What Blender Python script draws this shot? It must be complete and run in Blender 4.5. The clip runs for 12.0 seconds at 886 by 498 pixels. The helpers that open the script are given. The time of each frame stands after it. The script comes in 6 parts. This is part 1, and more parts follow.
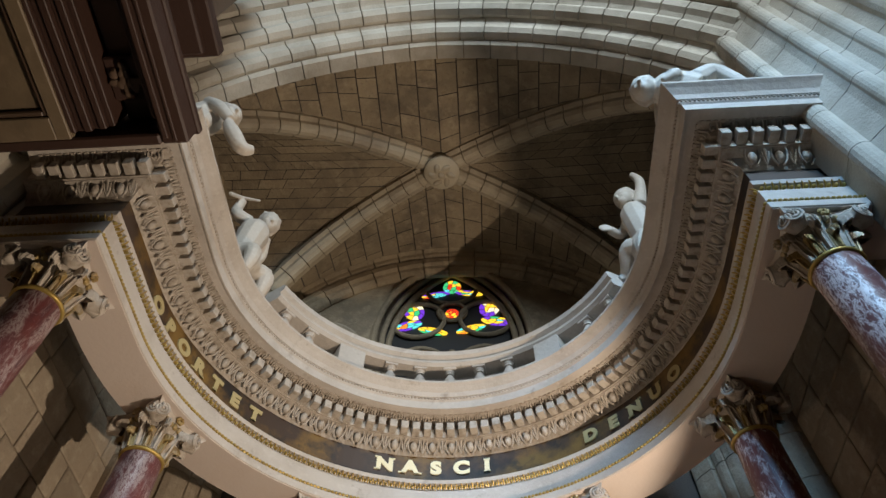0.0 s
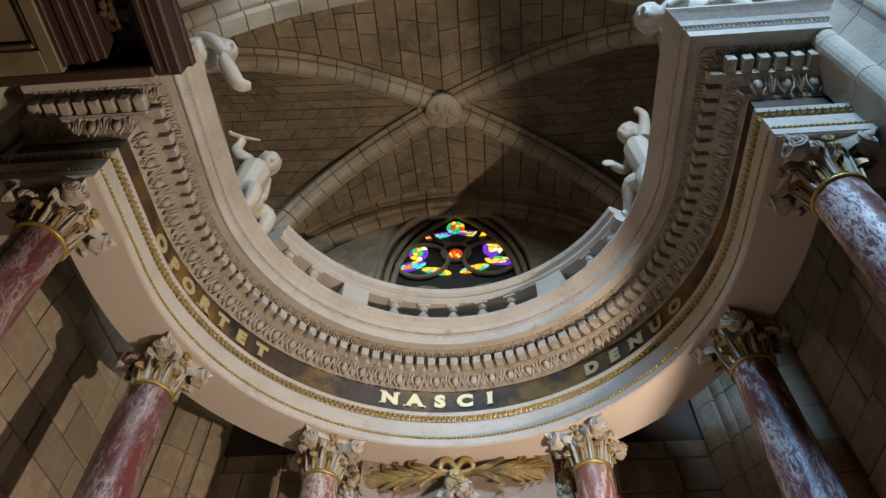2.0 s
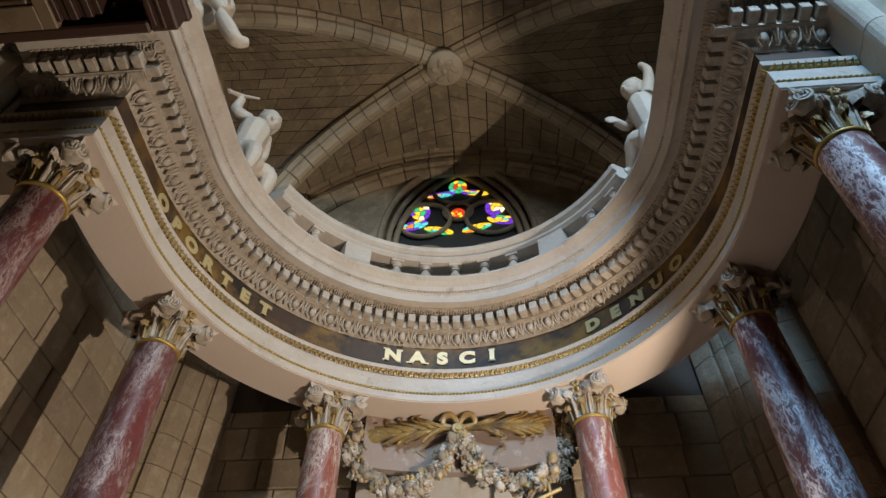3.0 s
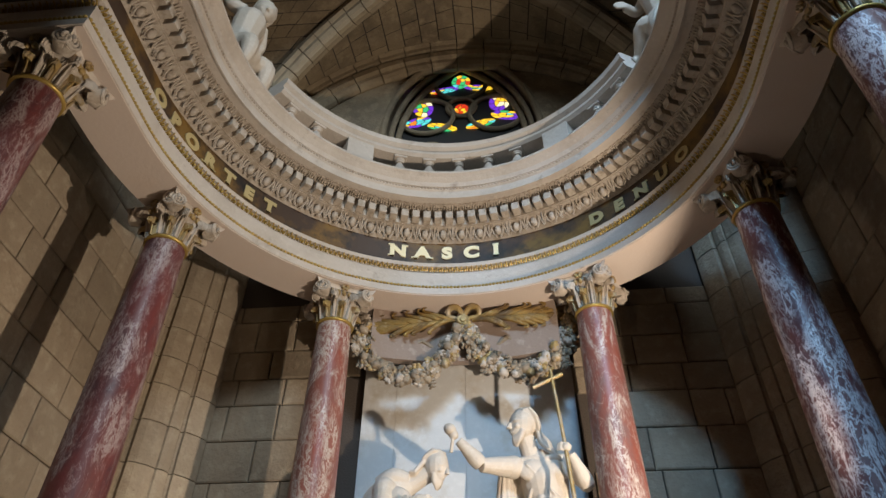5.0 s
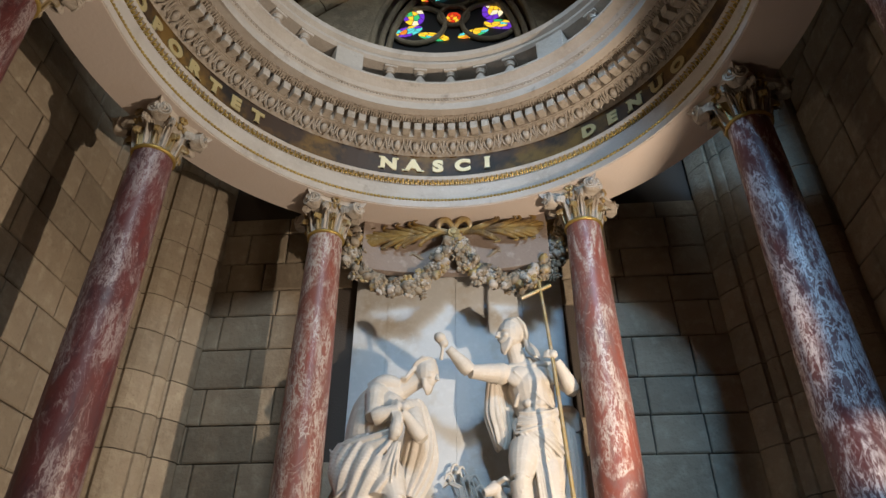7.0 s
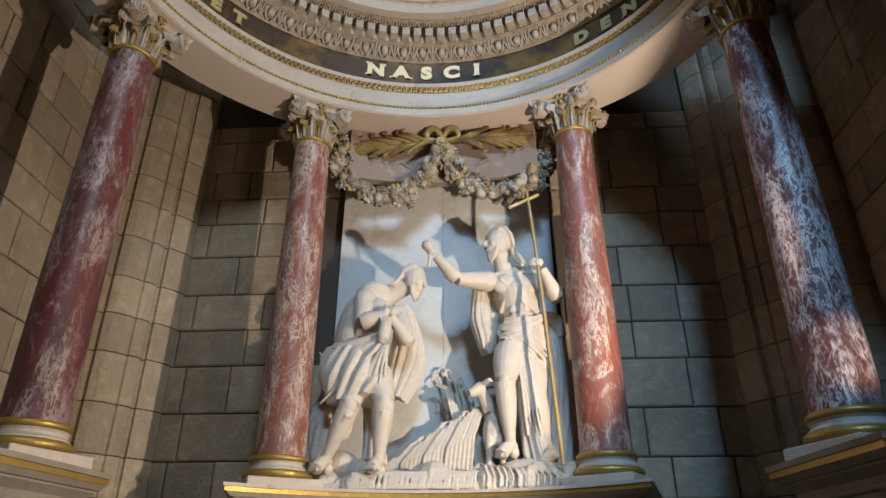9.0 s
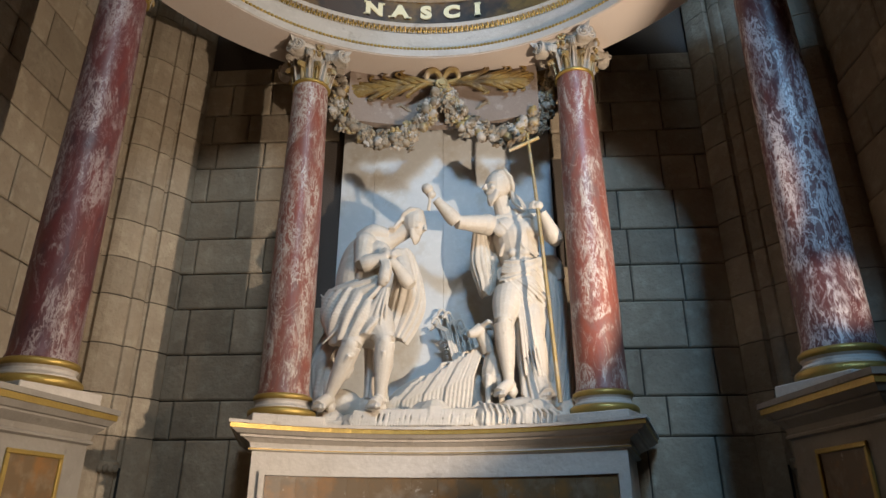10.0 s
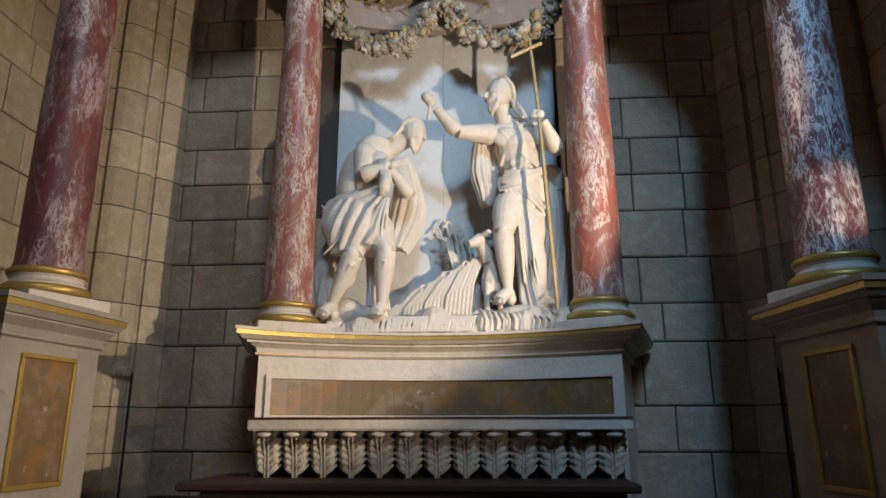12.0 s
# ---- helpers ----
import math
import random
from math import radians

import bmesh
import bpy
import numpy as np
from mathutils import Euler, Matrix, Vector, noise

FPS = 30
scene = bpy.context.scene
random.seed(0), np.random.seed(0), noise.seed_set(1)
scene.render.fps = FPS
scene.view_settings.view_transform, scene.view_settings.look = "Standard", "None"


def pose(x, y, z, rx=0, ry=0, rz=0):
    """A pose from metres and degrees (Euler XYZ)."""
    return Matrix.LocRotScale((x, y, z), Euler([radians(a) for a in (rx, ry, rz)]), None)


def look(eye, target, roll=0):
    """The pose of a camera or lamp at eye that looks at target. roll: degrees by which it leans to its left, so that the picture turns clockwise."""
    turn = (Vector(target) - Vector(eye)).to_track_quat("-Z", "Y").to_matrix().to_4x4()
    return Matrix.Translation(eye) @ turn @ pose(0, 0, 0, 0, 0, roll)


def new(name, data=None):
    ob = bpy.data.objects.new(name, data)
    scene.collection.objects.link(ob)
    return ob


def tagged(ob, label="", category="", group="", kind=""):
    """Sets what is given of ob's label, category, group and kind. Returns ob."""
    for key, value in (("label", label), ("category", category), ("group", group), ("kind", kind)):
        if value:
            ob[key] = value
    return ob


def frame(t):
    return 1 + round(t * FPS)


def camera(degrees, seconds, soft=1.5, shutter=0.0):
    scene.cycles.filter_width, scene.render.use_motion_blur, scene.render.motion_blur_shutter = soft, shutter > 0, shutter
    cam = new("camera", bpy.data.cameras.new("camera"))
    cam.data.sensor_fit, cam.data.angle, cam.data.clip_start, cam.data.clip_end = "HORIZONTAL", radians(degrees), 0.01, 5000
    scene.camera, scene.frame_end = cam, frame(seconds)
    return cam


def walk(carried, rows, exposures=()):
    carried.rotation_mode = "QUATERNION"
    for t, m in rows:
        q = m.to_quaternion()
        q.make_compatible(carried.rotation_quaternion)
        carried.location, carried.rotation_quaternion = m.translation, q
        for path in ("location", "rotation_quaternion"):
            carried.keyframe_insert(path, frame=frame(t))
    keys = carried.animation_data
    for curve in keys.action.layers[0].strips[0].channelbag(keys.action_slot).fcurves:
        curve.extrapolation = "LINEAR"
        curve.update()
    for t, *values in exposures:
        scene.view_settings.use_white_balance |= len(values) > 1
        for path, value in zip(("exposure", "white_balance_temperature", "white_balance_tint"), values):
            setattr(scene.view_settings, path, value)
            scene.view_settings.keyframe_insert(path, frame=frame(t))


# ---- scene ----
cam = camera(67.1, 12.0)
PATH = [
    (0, (0.258, -2.822, 1.832), (0.179, -1.746, 3.516), 1.0),
    (0.5, (0.269, -2.795, 1.817), (0.184, -1.711, 3.496), 1.1),
    (1, (0.281, -2.768, 1.809), (0.189, -1.651, 3.465), 1.2),
    (1.5, (0.284, -2.758, 1.801), (0.187, -1.596, 3.427), 1.1),
    (2, (0.294, -2.743, 1.789), (0.189, -1.537, 3.381), 1.0),
    (2.5, (0.296, -2.719, 1.794), (0.184, -1.466, 3.349), 1.1),
    (3, (0.307, -2.726, 1.77), (0.186, -1.43, 3.289), 1.0),
    (3.2, (0.313, -2.705, 1.782), (0.19, -1.393, 3.287), 1.1),
    (5, (0.312, -2.676, 1.716), (0.161, -1.176, 3.031), 0.6),
    (5.5, (0.316, -2.671, 1.71), (0.167, -1.127, 2.973), 0.5),
    (6, (0.317, -2.668, 1.703), (0.169, -1.09, 2.923), 0.4),
    (6.5, (0.318, -2.671, 1.689), (0.175, -1.056, 2.86), 0.3),
    (7, (0.315, -2.657, 1.677), (0.178, -1.006, 2.796), 0.2),
    (7.2, (0.302, -2.636, 1.676), (0.171, -0.97, 2.774), 0.3),
    (8.8, (0.315, -2.636, 1.593), (0.204, -0.87, 2.526), 0.0),
    (9, (0.318, -2.638, 1.616), (0.207, -0.857, 2.52), 0.0),
    (9.5, (0.304, -2.64, 1.613), (0.196, -0.827, 2.45), -0.1),
    (10, (0.321, -2.636, 1.576), (0.205, -0.791, 2.338), -0.0),
    (10.5, (0.31, -2.636, 1.566), (0.195, -0.764, 2.261), -0.2),
    (11, (0.316, -2.636, 1.561), (0.198, -0.744, 2.198), -0.1),
    (11.5, (0.314, -2.635, 1.568), (0.196, -0.724, 2.147), -0.1),
    (12, (0.342, -2.646, 1.555), (0.212, -0.717, 2.069), -0.1),
]
walk(cam, [(t, look(eye, target, roll)) for t, eye, target, roll in PATH],
     exposures=[(0.0, 0.12), (2.5, 0.05), (5.0, -0.1), (7.0, -0.2), (9.0, -0.2), (12.0, -0.2)])
R0 = 2.40          # radius of the ring of columns
YC = 0.10          # its centre
Y0 = 0.53          # straight run before the returns
FW = -0.55         # front of the chapel, where the entrance arch stands

# ---------- light ----------
world = bpy.data.worlds.new("world")
scene.world = world
world.use_nodes = True
bg = world.node_tree.nodes["Background"]
bg.inputs[0].default_value = (0.75, 0.82, 1.0, 1)
bg.inputs[1].default_value = 0.010


def lamp(name, kind, eye, target, energy, colour, size=0.3, spot=60, blend=0.3):
    d = bpy.data.lights.new(name, kind)
    d.energy, d.color = energy, colour
    if kind == "AREA":
        d.shape, d.size = "DISK", size
    else:
        d.shadow_soft_size = size
    if kind == "SPOT":
        d.spot_size, d.spot_blend = radians(spot), blend
    ob = new(name, d)
    ob.matrix_world = look(eye, target)
    return ob


WARM, COOL = (1.0, 0.825, 0.645), (0.25, 0.58, 1.0)
LAMP = (2.42, -0.16, 2.48)     # spotlight on the pedestal behind the front column
lamp("warm_flood", "SPOT", LAMP, (-0.95, 0.84, 4.32), 690, WARM, 0.03, 100, 0.22)
# added spot at the flood's place, brightens only the right column's foot
lamp("column_spot", "SPOT", LAMP, (2.20, 1.02, 2.75), 55, WARM, 0.03, 26, 0.8)
# added weak fill for the left side; no lamp is known here
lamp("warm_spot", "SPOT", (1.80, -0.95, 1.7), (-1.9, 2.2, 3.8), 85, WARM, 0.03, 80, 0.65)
lamp("warm_uplight", "SPOT", (-2.30, -0.18, 2.45), (2.1, 1.0, 7.6), 70, WARM, 0.03, 54, 0.6)
lamp("nave_window_light", "SPOT", (1.7, -8.2, 10.8), (1.65, 2.0, 4.2), 2850, COOL, 0.45, 28, 0.5)
# added area fill for arch and cornice, hung inside the closed nave
lamp("nave_sky_light", "AREA", (2.9, -8.5, 10.5), (0.6, -0.5, 8.4), 175, (0.76, 0.90, 1.0), 3.0).data.spread = radians(78)

# ---------- materials ----------


def material(name, base, rough=0.7, metal=0.0, var=(), bump=0.0, bump_scale=60, per_object=0.0, detail=None):
    """var: tuples (scale, colour, low, high) of noise patches mixed over the base."""
    m = bpy.data.materials.new(name)
    m.use_nodes = True
    nt = m.node_tree
    N, L = nt.nodes, nt.links
    p = N["Principled BSDF"]
    p.inputs["Roughness"].default_value, p.inputs["Metallic"].default_value = rough, metal
    tc = N.new("ShaderNodeTexCoord")
    geo = N.new("ShaderNodeNewGeometry")
    rgb = N.new("ShaderNodeRGB")
    rgb.outputs[0].default_value = (*base, 1)
    col = rgb.outputs[0]
    for i, (sc, c, lo, hi) in enumerate(var):
        n = N.new("ShaderNodeTexNoise")
        n.inputs["Scale"].default_value, n.inputs["Detail"].default_value = sc, 6
        n.inputs["Roughness"].default_value = 0.62
        L.new(geo.outputs["Position"], n.inputs["Vector"])
        r = N.new("ShaderNodeMapRange")
        r.inputs[1].default_value, r.inputs[2].default_value = lo, hi
        L.new(n.outputs["Fac"], r.inputs[0])
        mx = N.new("ShaderNodeMix")
        mx.data_type = "RGBA"
        mx.inputs[7].default_value = (*c, 1)
        L.new(r.outputs[0], mx.inputs[0])
        L.new(col, mx.inputs[6])
        col = mx.outputs[2]
    if per_object:
        oi = N.new("ShaderNodeObjectInfo")
        add = N.new("ShaderNodeMath")
        add.operation = "ADD"
        L.new(oi.outputs["Random"], add.inputs[0])
        L.new(geo.outputs["Random Per Island"], add.inputs[1])
        r = N.new("ShaderNodeMapRange")
        r.inputs[2].default_value = 2.0
        r.inputs[3].default_value, r.inputs[4].default_value = 1 - per_object, 1 + per_object
        L.new(add.outputs[0], r.inputs[0])
        hs = N.new("ShaderNodeHueSaturation")
        L.new(r.outputs[0], hs.inputs["Value"])
        L.new(col, hs.inputs["Color"])
        col = hs.outputs[0]
    L.new(col, p.inputs["Base Color"])
    if bump:
        n = N.new("ShaderNodeTexNoise")
        n.inputs["Scale"].default_value, n.inputs["Detail"].default_value = bump_scale, 8
        L.new(geo.outputs["Position"], n.inputs["Vector"])
        b = N.new("ShaderNodeBump")
        b.inputs["Strength"].default_value, b.inputs["Distance"].default_value = bump, 0.02
        L.new(n.outputs["Fac"], b.inputs["Height"])
        L.new(b.outputs[0], p.inputs["Normal"])
    return m


def marble(name, base, mid, vein, dark, amount=0.5, scale=3.2):
    """Red breccia marble: cloudy ground, broken pale veins along a stretched, warped field."""
    m = bpy.data.materials.new(name)
    m.use_nodes = True
    nt = m.node_tree
    N, L = nt.nodes, nt.links
    p = N["Principled BSDF"]
    p.inputs["Roughness"].default_value = 0.44
    oi = N.new("ShaderNodeObjectInfo")
    geo = N.new("ShaderNodeNewGeometry")
    shift = N.new("ShaderNodeVectorMath")
    shift.operation = "MULTIPLY_ADD"
    comb = N.new("ShaderNodeCombineXYZ")
    for i in range(3):
        L.new(oi.outputs["Random"], comb.inputs[i])
    shift.inputs[1].default_value = (9.0, 7.0, 13.0)
    L.new(comb.outputs[0], shift.inputs[0])
    L.new(geo.outputs["Position"], shift.inputs[2])
    mp = N.new("ShaderNodeMapping")
    mp.inputs["Rotation"].default_value = (0.35, 0.62, 0.2)
    mp.inputs["Scale"].default_value = (1.0, 1.0, 0.33)
    L.new(shift.outputs[0], mp.inputs[0])

    def noise_at(sc, det=7, rough=0.65, dist=0.0):
        n = N.new("ShaderNodeTexNoise")
        n.inputs["Scale"].default_value, n.inputs["Detail"].default_value = sc, det
        n.inputs["Roughness"].default_value, n.inputs["Distortion"].default_value = rough, dist
        L.new(mp.outputs[0], n.inputs["Vector"])
        return n.outputs["Fac"]

    def ranged(f, lo, hi):
        r = N.new("ShaderNodeMapRange")
        r.inputs[1].default_value, r.inputs[2].default_value = lo, hi
        L.new(f, r.inputs[0])
        return r.outputs[0]

    def mix(f, a, b):
        x = N.new("ShaderNodeMix")
        x.data_type = "RGBA"
        L.new(f, x.inputs[0])
        if isinstance(a, tuple):
            x.inputs[6].default_value = (*a, 1)
        else:
            L.new(a, x.inputs[6])
        x.inputs[7].default_value = (*b, 1)
        return x.outputs[2]

    c = mix(ranged(noise_at(scale), 0.35, 0.7), base, mid)
    c = mix(ranged(noise_at(scale * 1.7, dist=0.6), 0.52, 0.72), c, dark)

    def math_node(op, x, y=None):
        q = N.new("ShaderNodeMath")
        q.operation = op
        for k, v in enumerate((x, y)):
            if isinstance(v, (int, float)):
                q.inputs[k].default_value = v
            elif v is not None:
                L.new(v, q.inputs[k])
        return q.outputs[0]

    def ridge(sc, width, dist):
        return ranged(math_node("ABSOLUTE", math_node("SUBTRACT", noise_at(sc, 9, 0.66, dist), 0.5)), width, width * 0.25)

    net = math_node("MAXIMUM", ridge(scale * 2.6, 0.030, 0.9), ridge(scale * 6.5, 0.040, 0.5))
    net = math_node("MAXIMUM", net, ranged(noise_at(scale * 7, 6, 0.7, 0.4), 0.60, 0.64))
    zone = ranged(noise_at(scale * 1.15, 6, 0.62, 0.9), 0.60 - 0.10 * amount, 0.68 - 0.10 * amount)
    veins = math_node("MULTIPLY", net, math_node("ADD", math_node("MULTIPLY", zone, 0.88), 0.04))
    veins = math_node("ADD", veins, math_node("MULTIPLY", zone, 0.06))
    lone = math_node("MULTIPLY", ridge(scale * 1.5, 0.010, 1.3), 0.5)
    c = mix(math_node("MAXIMUM", veins, lone), c, vein)
    L.new(c, p.inputs["Base Color"])
    return m


STONE = material("wall_stone", (0.36, 0.29, 0.21), 0.88, var=((2.2, (0.27, 0.21, 0.15), 0.45, 0.75), (9, (0.45, 0.38, 0.28), 0.5, 0.75), (30, (0.24, 0.19, 0.14), 0.6, 0.8)), bump=0.7, bump_scale=26, per_object=0.36)
JOINT = material("joint_mortar", (0.075, 0.06, 0.05), 0.95, bump=0.3)
VAULT = material("vault_stone", (0.29, 0.225, 0.145), 0.9, var=((1.1, (0.14, 0.108, 0.075), 0.44, 0.70), (7, (0.36, 0.29, 0.19), 0.5, 0.8), (24, (0.17, 0.13, 0.09), 0.58, 0.76)), bump=0.6, bump_scale=30, per_object=0.30)
RIBST = material("rib_stone", (0.42, 0.35, 0.25), 0.88, var=((1.5, (0.22, 0.17, 0.12), 0.45, 0.75),), bump=0.3, bump_scale=40, per_object=0.14)
PALE = material("pale_arch_stone", (0.52, 0.47, 0.39), 0.86, var=((1.6, (0.30, 0.26, 0.20), 0.45, 0.75),), bump=0.3, bump_scale=40, per_object=0.12)
PAINT = material("cream_painted_stone", (0.51, 0.455, 0.40), 0.62, var=((3, (0.41, 0.355, 0.30), 0.46, 0.74), (18, (0.58, 0.53, 0.475), 0.55, 0.8), (7, (0.30, 0.25, 0.205), 0.60, 0.78)), bump=0.3, bump_scale=24)
# pedestals' cream-grey paint, its colour darkened because they stand below the beams
SHADEP = material("grey_painted_stone", (0.27, 0.24, 0.205), 0.65, var=((3, (0.20, 0.175, 0.15), 0.46, 0.74), (18, (0.31, 0.28, 0.245), 0.55, 0.8), (7, (0.14, 0.12, 0.10), 0.62, 0.78)), bump=0.15, bump_scale=30)
CARVED = material("carved_painted_stone", (0.46, 0.40, 0.335), 0.7, var=((14, (0.27, 0.22, 0.165), 0.47, 0.72),), bump=0.25, bump_scale=60)
STATUE = material("statue_plaster", (0.55, 0.49, 0.42), 0.6, var=((3, (0.49, 0.43, 0.35), 0.48, 0.75), (20, (0.62, 0.58, 0.515), 0.5, 0.8)), bump=0.12, bump_scale=50)
GARL = material("aged_garland_paint", (0.28, 0.22, 0.15), 0.65, var=((9, (0.15, 0.11, 0.07), 0.45, 0.7), (16, (0.42, 0.36, 0.28), 0.55, 0.75)), bump=0.25, bump_scale=50, per_object=0.3)
# brown-pink plaster, darkened further for the shade behind the palms
SPANDREL = material("brown_pink_plaster", (0.27, 0.205, 0.165), 0.8, var=((3, (0.24, 0.18, 0.14), 0.46, 0.7), (12, (0.40, 0.33, 0.28), 0.55, 0.75)), bump=0.2, bump_scale=35)
SOFFIT = material("soffit_plaster", (0.56, 0.475, 0.415), 0.75, var=((2.5, (0.55, 0.45, 0.38), 0.5, 0.75),), bump=0.12, bump_scale=35)
GOLD = material("gilding", (0.42, 0.29, 0.08), 0.42, 0.6, var=((12, (0.36, 0.23, 0.07), 0.5, 0.72),), bump=0.2, bump_scale=60)
OLDGOLD = material("worn_gilding", (0.36, 0.25, 0.095), 0.5, 0.3, var=((9, (0.38, 0.31, 0.22), 0.45, 0.66),), bump=0.25, bump_scale=50)
PALMG = material("tarnished_palm_gilding", (0.30, 0.19, 0.055), 0.48, 0.45, var=((6, (0.14, 0.09, 0.045), 0.42, 0.62), (15, (0.42, 0.33, 0.20), 0.55, 0.75)), bump=0.25, bump_scale=50)
FRIEZE = material("frieze_marble_paint", (0.055, 0.032, 0.02), 0.55, var=((1.3, (0.19, 0.105, 0.025), 0.47, 0.58), (4, (0.016, 0.014, 0.013), 0.5, 0.66), (8, (0.10, 0.085, 0.055), 0.64, 0.76)))
ONYX = material("brown_veined_marble", (0.135, 0.086, 0.043), 0.42, var=((4, (0.22, 0.105, 0.03), 0.50, 0.64), (6, (0.20, 0.15, 0.10), 0.52, 0.66), (13, (0.42, 0.36, 0.29), 0.64, 0.72)), per_object=0.16)
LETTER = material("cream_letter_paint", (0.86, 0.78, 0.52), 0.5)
# side words get a darker, yellower tone than the middle word
LETTER_SIDE = material("dull_gilt_letter_paint", (0.44, 0.35, 0.17), 0.5)
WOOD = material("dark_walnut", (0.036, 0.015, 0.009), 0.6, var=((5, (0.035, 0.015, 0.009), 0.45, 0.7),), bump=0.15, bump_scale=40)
WOODL = material("panel_brown_paint", (0.15, 0.108, 0.064), 0.6, var=((3, (0.10, 0.072, 0.042), 0.45, 0.7), (9, (0.18, 0.13, 0.08), 0.55, 0.72)), bump=0.15, bump_scale=30)
WOODM = material("brown_oak", (0.085, 0.052, 0.032), 0.55, var=((4, (0.06, 0.035, 0.02), 0.45, 0.7),), bump=0.15, bump_scale=30)
PANEL = material("grey_white_backing", (0.56, 0.56, 0.55), 0.7, var=((2.2, (0.47, 0.42, 0.35), 0.52, 0.7), (16, (0.62, 0.62, 0.61), 0.5, 0.75)), bump=0.12, bump_scale=30)
LEAD = material("window_lead", (0.02, 0.02, 0.02), 0.6)
FLOOR = material("floor_stone", (0.16, 0.14, 0.12), 0.7, var=((3, (0.11, 0.10, 0.09), 0.4, 0.7),), bump=0.2)
RED_A = marble("red_marble_streaked", (0.14, 0.028, 0.026), (0.080, 0.030, 0.035), (0.33, 0.265, 0.265), (0.040, 0.020, 0.030), 1.25, 4.4)
RED_B = marble("red_marble_pale_veins", (0.17, 0.040, 0.032), (0.10, 0.036, 0.040), (0.72, 0.64, 0.64), (0.045, 0.022, 0.034), 1.75, 4.2)
RED_C = marble("grey_red_marble", (0.25, 0.058, 0.034), (0.17, 0.078, 0.066), (0.50, 0.43, 0.38), (0.16, 0.10, 0.095), 1.3, 4.0)


def glass(name, c, strength=6.0):
    m = bpy.data.materials.new(name)
    m.use_nodes = True
    p = m.node_tree.nodes["Principled BSDF"]
    p.inputs["Base Color"].default_value = (*[v * 0.3 for v in c], 1)
    p.inputs["Roughness"].default_value = 0.2
    p.inputs["Emission Color"].default_value = (*c, 1)
    p.inputs["Emission Strength"].default_value = strength
    return m


GLASS = [glass("glass_" + n, c, s) for n, c, s in (("yellow", (1.0, 0.62, 0.04), 1.3), ("red", (0.9, 0.06, 0.02), 1.0), ("green", (0.06, 0.62, 0.22), 1.0),
                                                   ("turquoise", (0.12, 0.72, 0.72), 1.1), ("violet", (0.20, 0.05, 0.72), 1.0), ("pale", (0.95, 0.85, 0.55), 1.3), ("orange", (1.0, 0.28, 0.03), 1.1))]

# ---------- mesh helpers ----------


def mesh_from(name, bm, mat, smooth=False, edge=35):
    me = bpy.data.meshes.new(name)
    bmesh.ops.recalc_face_normals(bm, faces=bm.faces)
    bm.to_mesh(me)
    bm.free()
    if mat:
        me.materials.append(mat)
    if smooth:
        me.polygons.foreach_set("use_smooth", [True] * len(me.polygons))
        me.set_sharp_from_angle(angle=radians(edge))
    return me


def thing(name, at, label, category, group="", kind=""):
    e = new(name)
    e.location = at
    e.empty_display_size = 0.1
    return tagged(e, label, category, group, kind)


def attach(ob, parent):
    """Parent ob, keeping its place in the world."""
    base = parent.location if parent.parent is None else Vector((0, 0, 0))
    ob.parent = parent
    ob.matrix_parent_inverse = Matrix.Translation(-base)


def part(name, bm, mat, parent=None, label="", smooth=False, edge=35):
    ob = new(name, bm if isinstance(bm, bpy.types.Mesh) else mesh_from(name, bm, mat, smooth, edge))
    if parent:
        attach(ob, parent)
    return tagged(ob, label) if label else ob


def solo(name, bm, mat, label, category, group="", kind="", smooth=False, edge=35):
    return tagged(part(name, bm, mat, None, "", smooth, edge), label, category, group, kind)


def box(bm, x0, x1, y0, y1, z0, z1, bevel=0.0):
    vs = [bm.verts.new((x, y, z)) for z in (z0, z1) for y in (y0, y1) for x in (x0, x1)]
    fs = [bm.faces.new([vs[i] for i in f]) for f in ((0, 1, 3, 2), (4, 6, 7, 5), (0, 4, 5, 1), (2, 3, 7, 6), (0, 2, 6, 4), (1, 5, 7, 3))]
    if bevel:
        bmesh.ops.bevel(bm, geom=list({e for f in fs for e in f.edges}), offset=bevel, segments=1, affect="EDGES")
    return vs


def loft(bm, rings, closed=True, caps=True):
    """Skin rings of points; closed: each ring is a loop."""
    rows = [[bm.verts.new(p) for p in r] for r in rings]
    n = len(rows[0])
    for a, b in zip(rows, rows[1:]):
        for i in range(n if closed else n - 1):
            j = (i + 1) % n
            bm.faces.new((a[i], a[j], b[j], b[i]))
    if caps and closed:
        bm.faces.new(rows[0][::-1])
        bm.faces.new(rows[-1])
    return rows


def lathe(bm, prof, n=32, at=(0, 0, 0), wobble=None):
    loft(bm, [[(at[0] + r * math.cos(2 * math.pi * i / n), at[1] + r * math.sin(2 * math.pi * i / n), at[2] + z) for i in range(n)] for r, z in prof])


def path_stations(r, n=72, returns=3.05):
    """Plan points of the horseshoe at inner distance r from its axis, from one return's end to the other's."""
    yc = YC - (Y0 + R0 - r)
    pts = [(-returns, yc), (-r, yc)]
    pts += [(r * math.sin(a), YC + r * math.cos(a)) for a in np.linspace(-math.pi / 2, math.pi / 2, n)]
    return pts + [(r, yc), (returns, yc)]


def horseshoe(bm, prof, n=72, returns=3.05):
    """Sweep a closed profile of (r, z) round the horseshoe with mitred returns."""
    cols = [[(x, y, z) for x, y in path_stations(r, n, returns)] for r, z in prof]
    loft(bm, [[c[i] for c in cols] for i in range(len(cols[0]))])


